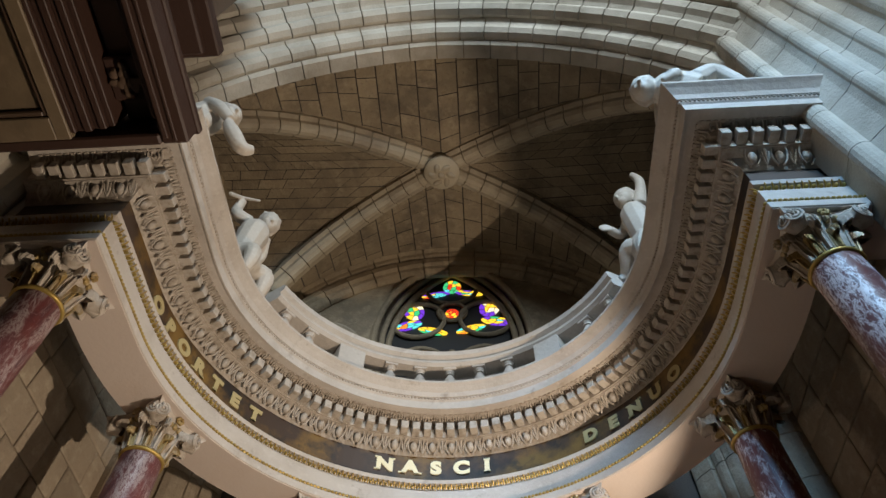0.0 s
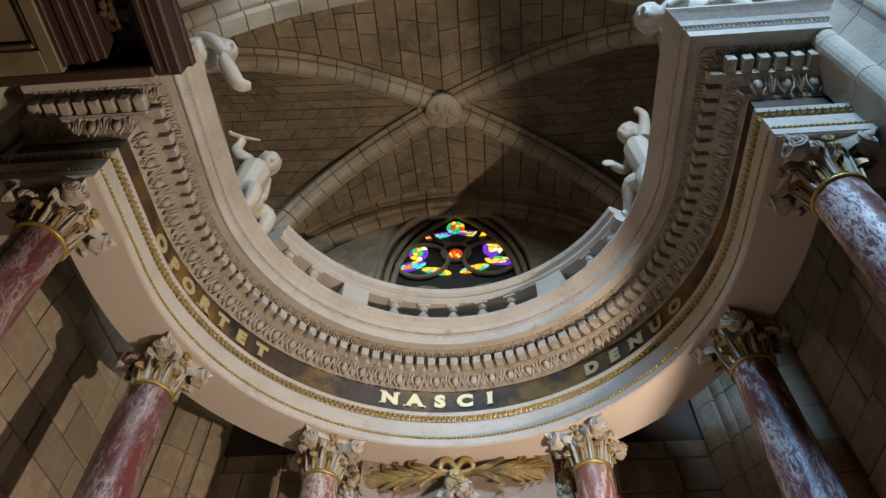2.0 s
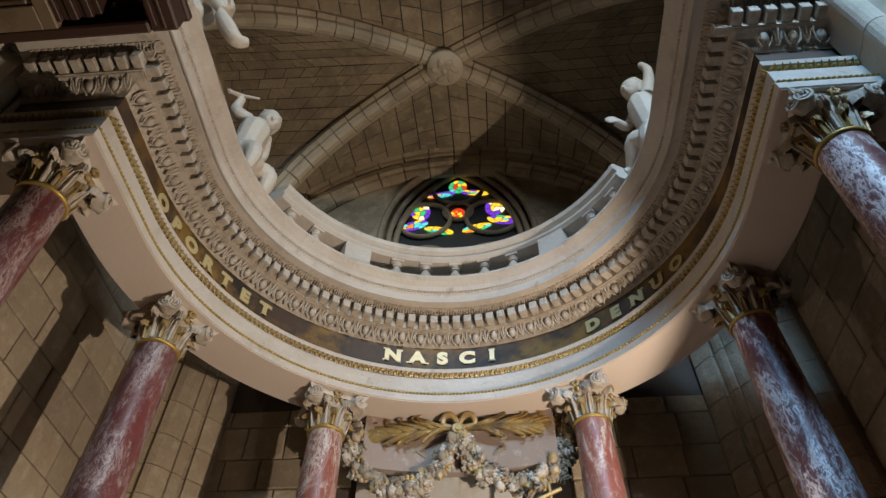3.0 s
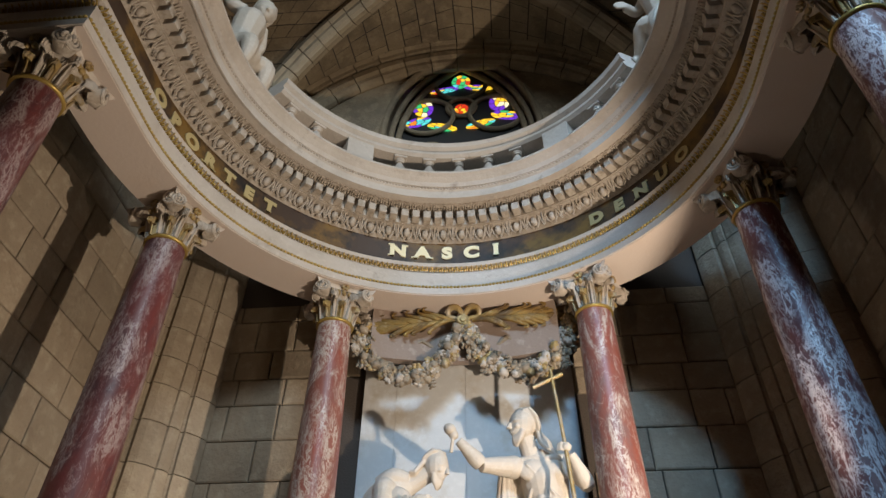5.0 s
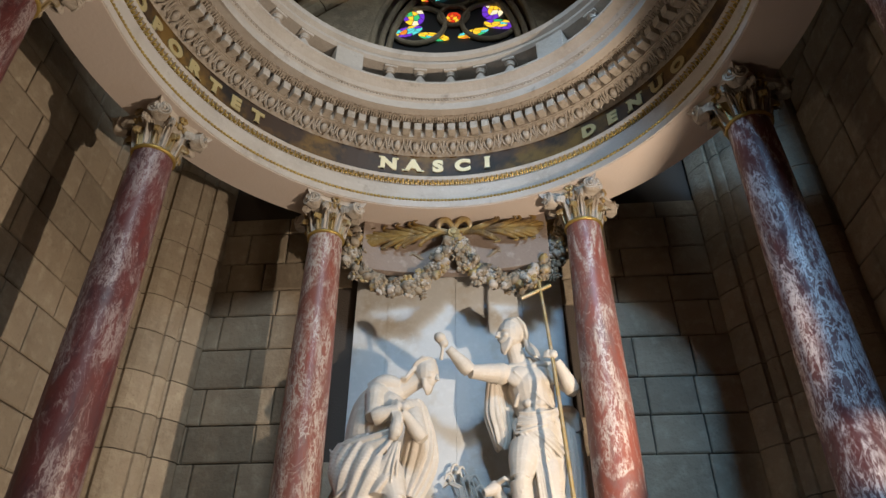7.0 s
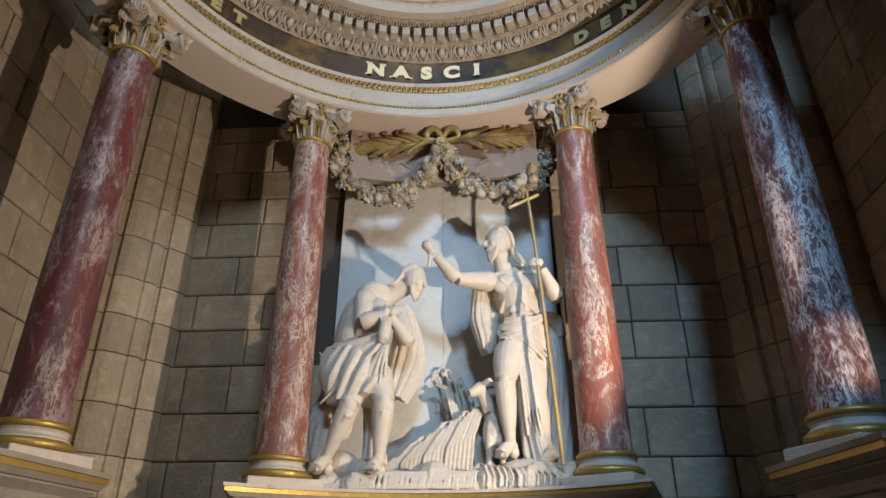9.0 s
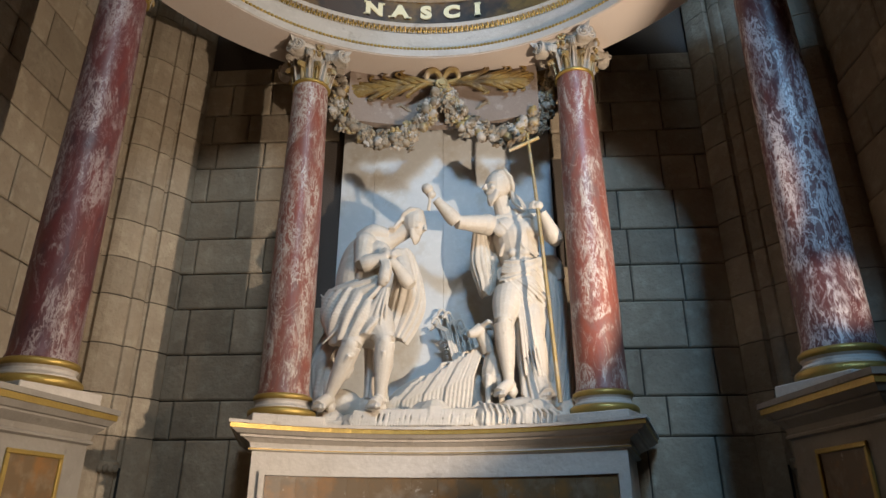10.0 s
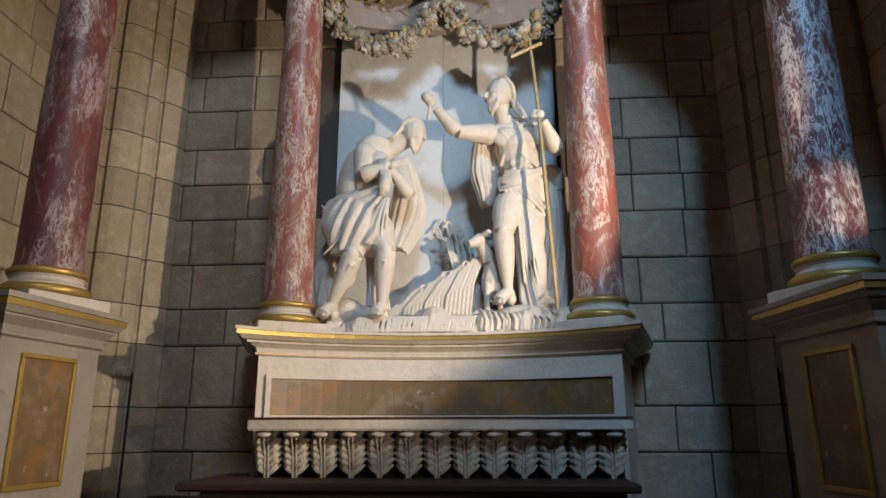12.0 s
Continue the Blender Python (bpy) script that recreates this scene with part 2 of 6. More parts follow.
def arc_sweep(bm, prof, a0, a1, n=24):
    loft(bm, [[(r * math.sin(a), YC + r * math.cos(a), z) for r, z in prof] for a in np.linspace(radians(a0), radians(a1), n)])


def along(r, step, off=0.0, returns=2.98, arc_only=False):
    """Poses along the horseshoe at radius r about every step metres: x along it, y away from its axis, z up."""
    out = []
    yc = YC - (Y0 + R0 - r)

    def run(p, q):
        p, q = Vector((*p, 0)), Vector((*q, 0))
        k = max(1, round((q - p).length / step))
        t = (q - p).normalized()
        ang = math.atan2(t.y, t.x)
        for i in range(k):
            c = p.lerp(q, (i + 0.5 + off) / k)
            out.append((c.x, c.y, ang))
    if not arc_only:
        run((-returns, yc), (-r, yc))
        run((-r, yc), (-r, YC))
    k = round(math.pi * r / step)
    for i in range(k):
        a = -math.pi / 2 + math.pi * (i + 0.5 + off) / k
        out.append((r * math.sin(a), YC + r * math.cos(a), -a))
    if not arc_only:
        run((r, YC), (r, yc))
        run((r, yc), (returns, yc))
    return [Matrix.Translation((x, y, 0)) @ Matrix.Rotation(a, 4, "Z") for x, y, a in out]


def stamp(bm, src, mats):
    """Copies of a small mesh (verts, faces) at many poses into one bmesh."""
    vs, fs = src
    for m in mats:
        new_v = [bm.verts.new(m @ Vector(v)) for v in vs]
        for f in fs:
            bm.faces.new([new_v[i] for i in f])


def as_src(bm):
    bm.verts.index_update()
    s = ([tuple(v.co) for v in bm.verts], [[v.index for v in f.verts] for f in bm.faces])
    bm.free()
    return s


def blob(bm, c, rad, rot=(0, 0, 0), u=10, v=7):
    m = Matrix.Translation(c) @ Euler([radians(a) for a in rot]).to_matrix().to_4x4() @ Matrix.Diagonal((*rad, 1))
    bmesh.ops.create_uvsphere(bm, u_segments=u, v_segments=v, radius=1, matrix=m)


def curved(pts, k=4):
    """Catmull-Rom through the points (any length of tuple)."""
    if len(pts) < 3 or len(pts) > 9:
        return pts
    A = [np.array([*p], float) for p in pts]
    A = [2 * A[0] - A[1]] + A + [2 * A[-1] - A[-2]]
    out = []
    for i in range(1, len(A) - 2):
        for j in range(k):
            t = j / k
            a, b, c, d = A[i - 1:i + 3]
            out.append(0.5 * (2 * b + (c - a) * t + (2 * a - 5 * b + 4 * c - d) * t * t + (3 * b - a - 3 * c + d) * t ** 3))
    return [tuple(float(v) for v in p) for p in out + [A[-2]]]


def limb(bm, pts, n=20):
    """A round limb through points (x, y, z, radius)."""
    if n >= 8:
        pts = curved(pts)
    rings = []
    P = [Vector(p[:3]) for p in pts]
    for i, p in enumerate(pts):
        t = (P[min(i + 1, len(P) - 1)] - P[max(i - 1, 0)]).normalized()
        ref = Vector((0, 1, 0)) if abs(t.y) < 0.9 else Vector((1, 0, 0))
        a = t.cross(ref).normalized()
        b = t.cross(a)
        rings.append([P[i] + p[3] * (a * math.cos(2 * math.pi * k / n) + b * math.sin(2 * math.pi * k / n)) for k in range(n)])
    loft(bm, rings)

# ---------- the setting ----------
bm = bmesh.new()
box(bm, -14, 14, -16, 3.6, -0.3, 0)
solo("floor", bm, FLOOR, "worn grey stone floor of the chapel", "floor", kind="structure")


BEDS = (0, 0.33, 0.67, 1.01, 1.36, 1.71, 2.215, 2.53, 2.92, 3.33, 3.66, 4.0, 4.385, 4.74, 5.02, 5.34, 5.70, 6.19, 6.6, 7.0)   # bed joints of the back wall and its piers


def courses(z0, z1, hs):
    """Heights of stone courses, with a little variety; hs 0: the beds above."""
    if not hs:
        return [(a, min(b, z1)) for a, b in zip(BEDS, BEDS[1:]) if a < z1 - 0.05]
    out, z = [], z0
    rnd = random.Random(int(z0 * 100) + 5)
    while z < z1 - 0.05:
        h = hs * rnd.uniform(0.85, 1.18)
        if z + h > z1 - 0.1:
            h = z1 - z
        out.append((z, z + h))
        z += h
    return out


def masonry(wall, place, length, z0, z1, mat, h=0.33, w=0.62, seed=1, holes=(), depth=0.07, limit=300):
    """Stones of a wall as its parts. place(u, z, d): the point u metres along, z up, d out of the face. holes: (u0, u1, z0, z1) left free."""
    rnd = random.Random(seed)
    rest = bmesh.new()
    count = 0
    for k, (a, b) in enumerate(courses(z0, z1, h)):
        u = -rnd.uniform(0, w)
        while u < length:
            step = w * rnd.uniform(0.62, 1.35)
            u0, u1 = max(u, 0), min(u + step, length)
            u += step
            if u1 - u0 < 0.06:
                continue
            um, zm = (u0 + u1) / 2, (a + b) / 2
            if any(h0 < um < h1 and k0 < zm < k1 for h0, h1, k0, k1 in holes):
                continue
            g, e, o = 0.006, 0.014, rnd.uniform(0.0, 0.008)
            pts = []
            for uu, zz, dd in ((g, g, -depth), (g, g, o - e * 0.6), (g + e, g + e, o)):
                pts.append([place(u0 + uu, a + zz, dd), place(u1 - uu, a + zz, dd), place(u1 - uu, b - zz, dd), place(u0 + uu, b - zz, dd)])
            one = count < limit
            t = bmesh.new() if one else rest
            loft(t, pts)
            if one:
                part("stone", t, mat, wall)
                count += 1
    if len(rest.verts):
        tagged(part("stone_rest", rest, mat, wall), kind="stuff")
    else:
        rest.free()


BW = 2.87   # face of the back wall
LW = 3.30   # faces of the side walls


def slab(name, x0, x1, y0, y1, z0, z1, mat=JOINT, label="dark mortar core of the stone wall"):
    b = bmesh.new()
    box(b, x0, x1, y0, y1, z0, z1)
    return tagged(part(name, b, mat), label, "wall", kind="structure")


wall_back = slab("wall_back", -3.4, 3.4, BW + 0.03, BW + 0.5, 0, 7.9)
wall_left = slab("wall_left", -LW - 0.5, -LW - 0.03, -0.5, BW + 0.5, 0, 10.8)
wall_right = slab("wall_right", LW + 0.03, LW + 0.5, -0.5, BW + 0.5, 0, 10.8)

# nave that closes the place behind and over the camera
for n, b6 in (("wall_nave_left", (-9.4, -9, -16, -0.6, 0, 15)), ("wall_nave_right", (9, 9.4, -16, -0.6, 0, 15)), ("wall_nave_back", (-9.4, 9.4, -16.4, -16, 0, 15))):
    slab(n, *b6, STONE, "plain stone wall of the nave")
bm = bmesh.new()
box(bm, -9.4, 9.4, -16.4, 3.4, 15, 15.3)
solo("ceiling_nave", bm, STONE, "plain stone nave ceiling", "ceiling", kind="structure")

# ---------- corner piers, arches, vault ----------


def pier_profile(bm, foot, z0, z1):
    loft(bm, [[(x, y, z) for x, y in foot] for z in (z0, z1)])


def shafted_pier(name, side, label):
    """Corner pier of grouped shafts with hollows between, in drums."""
    e = thing(name, (side * 2.9, 2.7, 0), label, "pier", kind="structure")
    line = []
    p, q = Vector((2.42, BW + 0.05)), Vector((LW + 0.02, 2.18))
    d = (q - p)
    nrm = Vector((-d.y, d.x)).normalized() * -1
    if nrm.y > 0:
        nrm = -nrm
    segs = [(0.0, 0.0), (0.03, 0.08), (0.10, 0.12), (0.215, 0.152), (0.225, 0.125), (0.245, 0.115), (0.255, 0.148), (0.30, 0.178), (0.34, 0.182), (0.352, 0.165), (0.365, 0.18), (0.42, 0.205), (0.50, 0.212), (0.555, 0.196), (0.565, 0.158), (0.595, 0.15), (0.605, 0.182), (0.64, 0.20), (0.70, 0.203), (0.755, 0.185), (0.765, 0.145), (0.79, 0.13), (0.81, 0.15), (0.88, 0.13), (0.95, 0.09), (1.0, 0.0)]
    for t, o in segs:
        v = p + d * t + nrm * o
        line.append((side * v.x, v.y))
    foot = line + [(side * (LW + 0.4), 2.2), (side * (LW + 0.4), BW + 0.4), (side * 2.42, BW + 0.4)]
    rnd = random.Random(3)
    for z, top in zip(BEDS, BEDS[1:]):
        b = bmesh.new()
        pier_profile(b, foot, z + 0.005, top - 0.005)
        part("drum", b, STONE, e)
    b = bmesh.new()
    pier_profile(b, [(x - side * nrm.x * 0.02, y - nrm.y * 0.02) for x, y in line] + foot[-3:], 0.0, 7.0)
    part("core", b, JOINT, e)
    return e


shafted_pier("pier_left", -1, "tan stone corner pier of grouped shafts beside the side wall")
shafted_pier("pier_right", 1, "shaded stone corner pier of grouped shafts beside the side wall")

AC, ARHO, AZS = 0.25, 3.25, 6.62


def arch_point(t, rho, y, c=AC, zs=AZS, x0=-0.03):
    """t from -1 (left springing) to 1 (right springing), on a slightly pointed arch."""
    top = math.acos(c / rho)
    a = top * (1 - abs(t))
    return Vector((x0 + (-c + rho * math.cos(a)) * (1 if t >= 0 else -1), y, zs + rho * math.sin(a)))


def arch_order(parent, prof, n, mat, name="voussoir", c=AC, rho=ARHO, zs=AZS, gap=0.0013):
    """One order of voussoirs; prof: closed loop of (radius added, y)."""
    for i in range(n):
        t0, t1 = -1 + 2 * i / n + gap, -1 + 2 * (i + 1) / n - gap
        b = bmesh.new()
        loft(b, [[arch_point(t, rho + dr, y, c, zs) for dr, y in prof] for t in np.linspace(t0, t1, 4)])
        part(name, b, mat, parent)


entrance = thing("entrance_arch", (0, -0.9, 6.6), "broad moulded pale stone arch over the altar canopy", "arch", kind="structure")
arch_order(entrance, [(0, -0.42), (0, -0.58), (0.03, -0.62), (0.5, -0.62), (0.5, -0.42)], 30, PALE)
arch_order(entrance, [(0.06, -0.60), (0.03, -0.66), (0.04, -0.72), (0.08, -0.77), (0.13, -0.78), (0.18, -0.80), (0.20, -0.84), (0.5, -0.84), (0.5, -0.60)], 34, PALE)
arch_order(entrance, [(0.22, -0.82), (0.19, -0.88), (0.20, -0.95), (0.25, -1.0), (0.31, -1.0), (0.34, -1.04), (0.36, -1.10), (0.42, -1.14), (0.49, -1.14), (0.49, -0.82)], 36, PALE)
arch_order(entrance, [(0.47, -1.10), (0.46, -1.2), (0.52, -1.26), (0.6, -1.26), (0.64, -1.10)], 38, PALE)
b = bmesh.new()
loft(b, [[arch_point(t, ARHO + dr, y) for dr, y in ((0.05, -0.43), (0.05, -0.6), (0.12, -0.7), (0.3, -0.9), (0.55, -1.2), (0.7, -1.1), (0.7, -0.43))] for t in np.linspace(-1, 1, 60)])
part("mortar_core", b, VAULT, entrance)

# front wall over and beside the arch
front = thing("wall_front", (0, -0.9, 0), "pale stone wall round the entrance arch", "wall", kind="structure")
b = bmesh.new()
N_ARCH = 40
inner = [arch_point(t, ARHO + 0.62, -1.13) for t in np.linspace(-1, 1, N_ARCH)]
rows = []
for p in inner:
    k = max(abs(p.x) / 9.0, (p.z - AZS) / 8.4, 1e-3)
    rows.append([(p.x, -1.13, p.z), (p.x / k, -1.13, AZS + (p.z - AZS) / k), (p.x / k, -0.5, AZS + (p.z - AZS) / k), (p.x, -0.5, p.z)])
loft(b, rows)
part("wall_face", b, PALE, front)
for s in (-1, 1):
    b = bmesh.new()
    box(b, min(s * 3.62, s * 9), max(s * 3.62, s * 9), -1.13, -0.5, 0, AZS + 0.1)
    part("wall_face", b, PALE, front)


def clustered_jamb(name, s):
    """Stepped jamb of the entrance arch: rolls and hollows that carry its orders down to the floor."""
    e = thing(name, (s * 3.2, -0.9, 0), "tall stepped jamb of pale stone rolls under the arch", "pier", kind="structure")
    orders = [[(0, -0.42), (0, -0.58), (0.03, -0.62), (0.06, -0.62), (0.03, -0.66), (0.04, -0.72), (0.08, -0.77), (0.13, -0.78), (0.18, -0.80), (0.22, -0.84), (0.19, -0.88), (0.20, -0.95), (0.25, -1.0), (0.31, -1.0), (0.34, -1.04), (0.36, -1.10), (0.42, -1.14), (0.46, -1.14), (0.46, -1.2), (0.52, -1.26), (0.6, -1.26), (0.66, -1.15), (0.9, -1.15), (0.9, -0.42)]]
    x0 = ARHO - AC
    foot = [(-0.03 + s * (x0 + dr), y) for dr, y in orders[0]]
    rnd = random.Random(9)
    z = 0.0
    while z < AZS - 0.01:
        h = min(rnd.uniform(0.42, 0.62), AZS - z)
        b = bmesh.new()
        pier_profile(b, foot, z + 0.004, z + h - 0.004)
        part("drum", b, PALE, e)
        z += h
    b = bmesh.new()
    pier_profile(b, [(x + s * 0.015, y) for x, y in foot], 0, AZS)
    part("mortar_core", b, JOINT, e)


clustered_jamb("jamb_left", -1)
clustered_jamb("jamb_right", 1)


def nave_pier(name, label):
    """Tall pier of rolls and hollows into which the outer orders of the arch die."""
    e = thing(name, (3.4, -1.0, 0), label, "pier", kind="structure")

    def roll(cx, cy, r, a0, a1):
        return [(cx + r * math.cos(a), cy + r * math.sin(a)) for a in np.linspace(radians(a0), radians(a1), 8)]
    foot = [(3.3, -0.50), (2.74, -0.62)] + roll(2.79, -0.88, 0.085, 150, 290) + [(2.90, -1.09)] + roll(2.985, -1.165, 0.07, 165, 300) + [(3.06, -1.20), (3.10, -1.23)] + roll(3.20, -1.31, 0.07, 170, 300) + [(3.30, -1.335)] + roll(3.45, -1.46, 0.11, 160, 300) + [(3.64, -1.50), (4.4, -1.50), (4.4, -0.50)]
    rnd = random.Random(9)
    z = 0.0
    while z < 11.0:
        h = rnd.uniform(0.40, 0.60)
        b = bmesh.new()
        pier_profile(b, foot, z + 0.004, z + h - 0.004)
        part("drum", b, PALE, e)
        z += h
    b = bmesh.new()
    pier_profile(b, [(x + 0.014, y + 0.012) for x, y in foot], 0, z)
    part("mortar_core", b, JOINT, e)


nave_pier("pier_nave", "tall pale stone nave pier of rolls and hollows beside the canopy")

KEY = Vector((-0.06, 1.06, 9.98))
SPRING = 6.7


def rib_point(sx, sy, s):
    corner = Vector((sx * 3.08, 2.68 if sy > 0 else -0.42, SPRING))
    f = (1 - s ** 2.4) ** (1 / 2.4) if s < 1 else 0.0
    return Vector((KEY.x + (corner.x - KEY.x) * s, KEY.y + (corner.y - KEY.y) * s, SPRING + (KEY.z - SPRING) * f))


vault = thing("ceiling", (0, 1.06, 6.7), "brown stone rib vault with darker mottled webs", "vault", kind="structure")
stones, shell = bmesh.new(), bmesh.new()
rnd = random.Random(21)


def wall_arch(web, h, w):
    """Edge of a web on its wall, from the springing (w = 0) to the apex (w = 1). h: which half, -1 or 1."""
    a = math.pi / 2 * w
    if web == "back":
        return Vector((h * 3.08 * math.cos(a) + KEY.x * w, 2.86, SPRING + 3.80 * math.sin(a) ** 0.85))
    if web == "front":
        return Vector((h * 3.05 * math.cos(a) + KEY.x * w, -0.46, SPRING + 3.32 * math.sin(a)))
    x = -LW if web == "left" else LW
    return Vector((x, 1.06 + h * 1.62 * math.cos(a), SPRING + 3.45 * math.sin(a) ** 0.8))


def web_line(web, h, q, e):
    """q: 0 at the ridge to 1 at the springing; e: 0 at the diagonal rib to 1 at the wall."""
    if web in ("back", "front"):
        rib = rib_point(h, 1 if web == "back" else -1, q)
    else:
        rib = rib_point(-1 if web == "left" else 1, h, q)
    return rib.lerp(wall_arch(web, h, math.acos(min(q, 1)) * 2 / math.pi), e)


NQ = 19
for web in ("back", "front", "left", "right"):
    for h in (-1, 1):
        for i in range(NQ):
            q0, q1 = (math.sin(math.pi / 2 * (i + k) / NQ) for k in (0.03, 0.97))
            e = -rnd.uniform(0, 0.2)
            length = (web_line(web, h, q0, 0) - web_line(web, h, q0, 1)).length
            while e < 1:
                step = rnd.uniform(0.20, 0.46) / max(length, 0.3)
                a, c = max(e, 0) + 0.005 / max(length, 0.3), min(e + step, 1.0) - 0.005 / max(length, 0.3)
                e += step
                if c - a < 0.02:
                    continue
                lift = Vector((0, 0, rnd.uniform(-0.006, 0.006)))
                grid = [[stones.verts.new(web_line(web, h, q, a + (c - a) * u / 2) + lift) for q in (q0, (q0 + q1) / 2, q1)] for u in range(3)]
                for r0, r1 in zip(grid, grid[1:]):
                    for j in range(2):
                        stones.faces.new((r0[j], r0[j + 1], r1[j + 1], r1[j]))
        g = [[shell.verts.new(web_line(web, h, math.sin(math.pi / 2 * u / 16), w / 6) + Vector((0, 0, 0.03))) for w in range(7)] for u in range(17)]
        for r0, r1 in zip(g, g[1:]):
            for j in range(6):
                shell.faces.new((r0[j], r0[j + 1], r1[j + 1], r1[j]))
part("web_stones", stones, VAULT, vault)
part("web_backing", shell, JOINT, vault)


def rib_run(parent, pts, prof, n, mat, name="rib_stone"):
    """A moulded rib along a curve of points, cut into n stones; prof: (side, drop)."""
    for i in range(n):
        b = bmesh.new()
        rings = []
        for t in np.linspace(i / n + 0.0016, (i + 1) / n - 0.0016, 4):
            p, q = pts(max(t - 0.01, 0)), pts(min(t + 0.01, 1))
            tan = (q - p).normalized()
            side = tan.cross(Vector((0, 0, 1))).normalized()
            up = side.cross(tan).normalized()
            c = pts(t)
            rings.append([c + side * a - up * d for a, d in prof])
        loft(b, rings)
        part(name, b, mat, parent)


RIB = [(-0.15, -0.05), (-0.15, 0.05), (-0.10, 0.08), (-0.09, 0.13), (-0.05, 0.17), (0, 0.185), (0.05, 0.17), (0.09, 0.13), (0.10, 0.08), (0.15, 0.05), (0.15, -0.05)]
for sx in (-1, 1):
    for sy in (-1, 1):
        rib = thing("vault_rib", (sx * 3.0, 2.6 if sy > 0 else -0.4, SPRING), "moulded tan stone rib crossing the vault", "rib", "vault ribs", kind="structure")
        rib_run(rib, lambda t, sx=sx, sy=sy: rib_point(sx, sy, 0.03 + 0.965 * t), RIB, 14, RIBST)
for web, y in (("back", 2.80),):
    rib = thing("wall_rib", (0, 2.8, SPRING), "moulded stone rib against the window wall", "rib", kind="structure")
    for h in (-1, 1):
        rib_run(rib, lambda t, h=h: wall_arch("back", h, t) + Vector((0, -0.06, -0.02)), RIB, 12, VAULT)
        rib_run(rib, lambda t, h=h: wall_arch("back", h, t) * 1.0 + Vector((-h * 0.12 * (1 - t), -0.0, -0.30)), RIB, 12, VAULT)
for web in ("left", "right"):
    rib = thing("wall_rib", (LW if web == "right" else -LW, 1.06, SPRING), "moulded stone rib against the side wall", "rib", kind="structure")
    for h in (-1, 1):
        rib_run(rib, lambda t, h=h, web=web: wall_arch(web, h, t) + Vector((0.05 if web == "left" else -0.05, 0, -0.02)), RIB, 9, VAULT)

boss = thing("vault_boss", KEY, "round carved stone boss at the crossing of the ribs", "boss")
b = bmesh.new()
lathe(b, [(0.02, -0.30), (0.10, -0.30), (0.20, -0.27), (0.235, -0.23), (0.235, -0.19), (0.20, -0.16), (0.19, 0.0)], 28, KEY)
part("disc", b, RIBST, boss, smooth=True)
b = bmesh.new()
for i in range(6):
    a = i * math.pi / 3
    blob(b, KEY + Vector((0.115 * math.cos(a), 0.115 * math.sin(a), -0.295)), (0.07, 0.04, 0.03), (0, 0, math.degrees(a) + 35))
blob(b, KEY + Vector((0, 0, -0.30)), (0.05, 0.05, 0.035))
part("rosette", b, RIBST, boss, smooth=True)

# ---------- window wall ----------
upper = thing("wall_upper", (0, BW, 7.8), "dark stone wall with a traceried window", "wall", kind="structure")
WC, WZ = -0.03, 9.24     # centre of the tracery


def pointed(half, zs, rise, n=14, z0=7.6):
    """Outline of a pointed opening: (x, z) from one foot to the other."""
    rho = (half * half + rise * rise) / (2 * half)
    c = rho - half
    top = math.asin(rise / rho)
    right = [(-c + rho * math.cos(a), zs + rho * math.sin(a)) for a in np.linspace(0, top, n)]
    left = [(-x, z) for x, z in right[::-1]][1:]
    return [(half, z0)] + right + left + [(-half, z0)]


out = pointed(1.02, 8.62, 1.86)
b = bmesh.new()
rows = []
for x, z in out:
    k = max(abs(x) / 3.4, (z - 8.4) / 2.9 if z > 8.4 else 0, 1e-3)
    if z <= 8.4:
        q = (3.4 if x > 0 else -3.4, z)
    else:
        q = (x / k, 8.4 + (z - 8.4) / k)
    rows.append([(WC + x, BW + 0.02, z), (q[0], BW + 0.02, q[1]), (q[0], BW + 0.5, q[1]), (WC + x, BW + 0.5, z)])
loft(b, rows)
part("wall_face", b, VAULT, upper)


def moulding(bm, line, y, rad, n=8):
    """A round moulding along a line of (x, z)."""
    limb(bm, [(WC + x, y, z, rad) for x, z in line], n)


window = thing("window_1", (WC, BW + 0.2, 7.8), "traceried church window with bright stained glass", "window", kind="structure")
for rad, half, rise, y in ((0.05, 1.04, 1.88, BW + 0.0), (0.04, 0.94, 1.77, BW + 0.10), (0.045, 0.86, 1.66, BW + 0.18)):
    b = bmesh.new()
    moulding(b, pointed(half, 8.62, rise), y, rad)
    part("arch_moulding", b, VAULT, window, smooth=True)


def ring_line(cx, cz, r, n=26, a0=0, a1=360):
    return [(cx + r * math.cos(a), cz + r * math.sin(a)) for a in np.linspace(radians(a0), radians(a1), n)]


FOILS = [(0.0, 0.72), (-0.48, 0.0), (0.48, 0.0)]
YG = BW + 0.22
for cx, cz in FOILS:
    b = bmesh.new()
    moulding(b, ring_line(cx, WZ + cz, 0.37), YG, 0.035)
    part("tracery_ring", b, VAULT, window, smooth=True)
b = bmesh.new()
moulding(b, ring_line(0, WZ + 0.16, 0.20), YG, 0.03)
part("tracery_ring", b, VAULT, window, smooth=True)
for h in (-1, 1):
    b = bmesh.new()
    moulding(b, [(h * 0.43 + x * 0.43, z - 0.0) for x, z in pointed(1.0, 0, 1.0, 10, -0.9)] and [(h * 0.43 + 0.40 * x, 8.2 + 0.40 * z) for x, z in pointed(1.0, 0, 1.1, 10, -1.2)], YG, 0.035)
    part("lancet_arch", b, VAULT, window, smooth=True)
b = bmesh.new()
moulding(b, [(0, 7.7), (0, 8.55)], YG, 0.045)
part("mullion", b, VAULT, window, smooth=True)


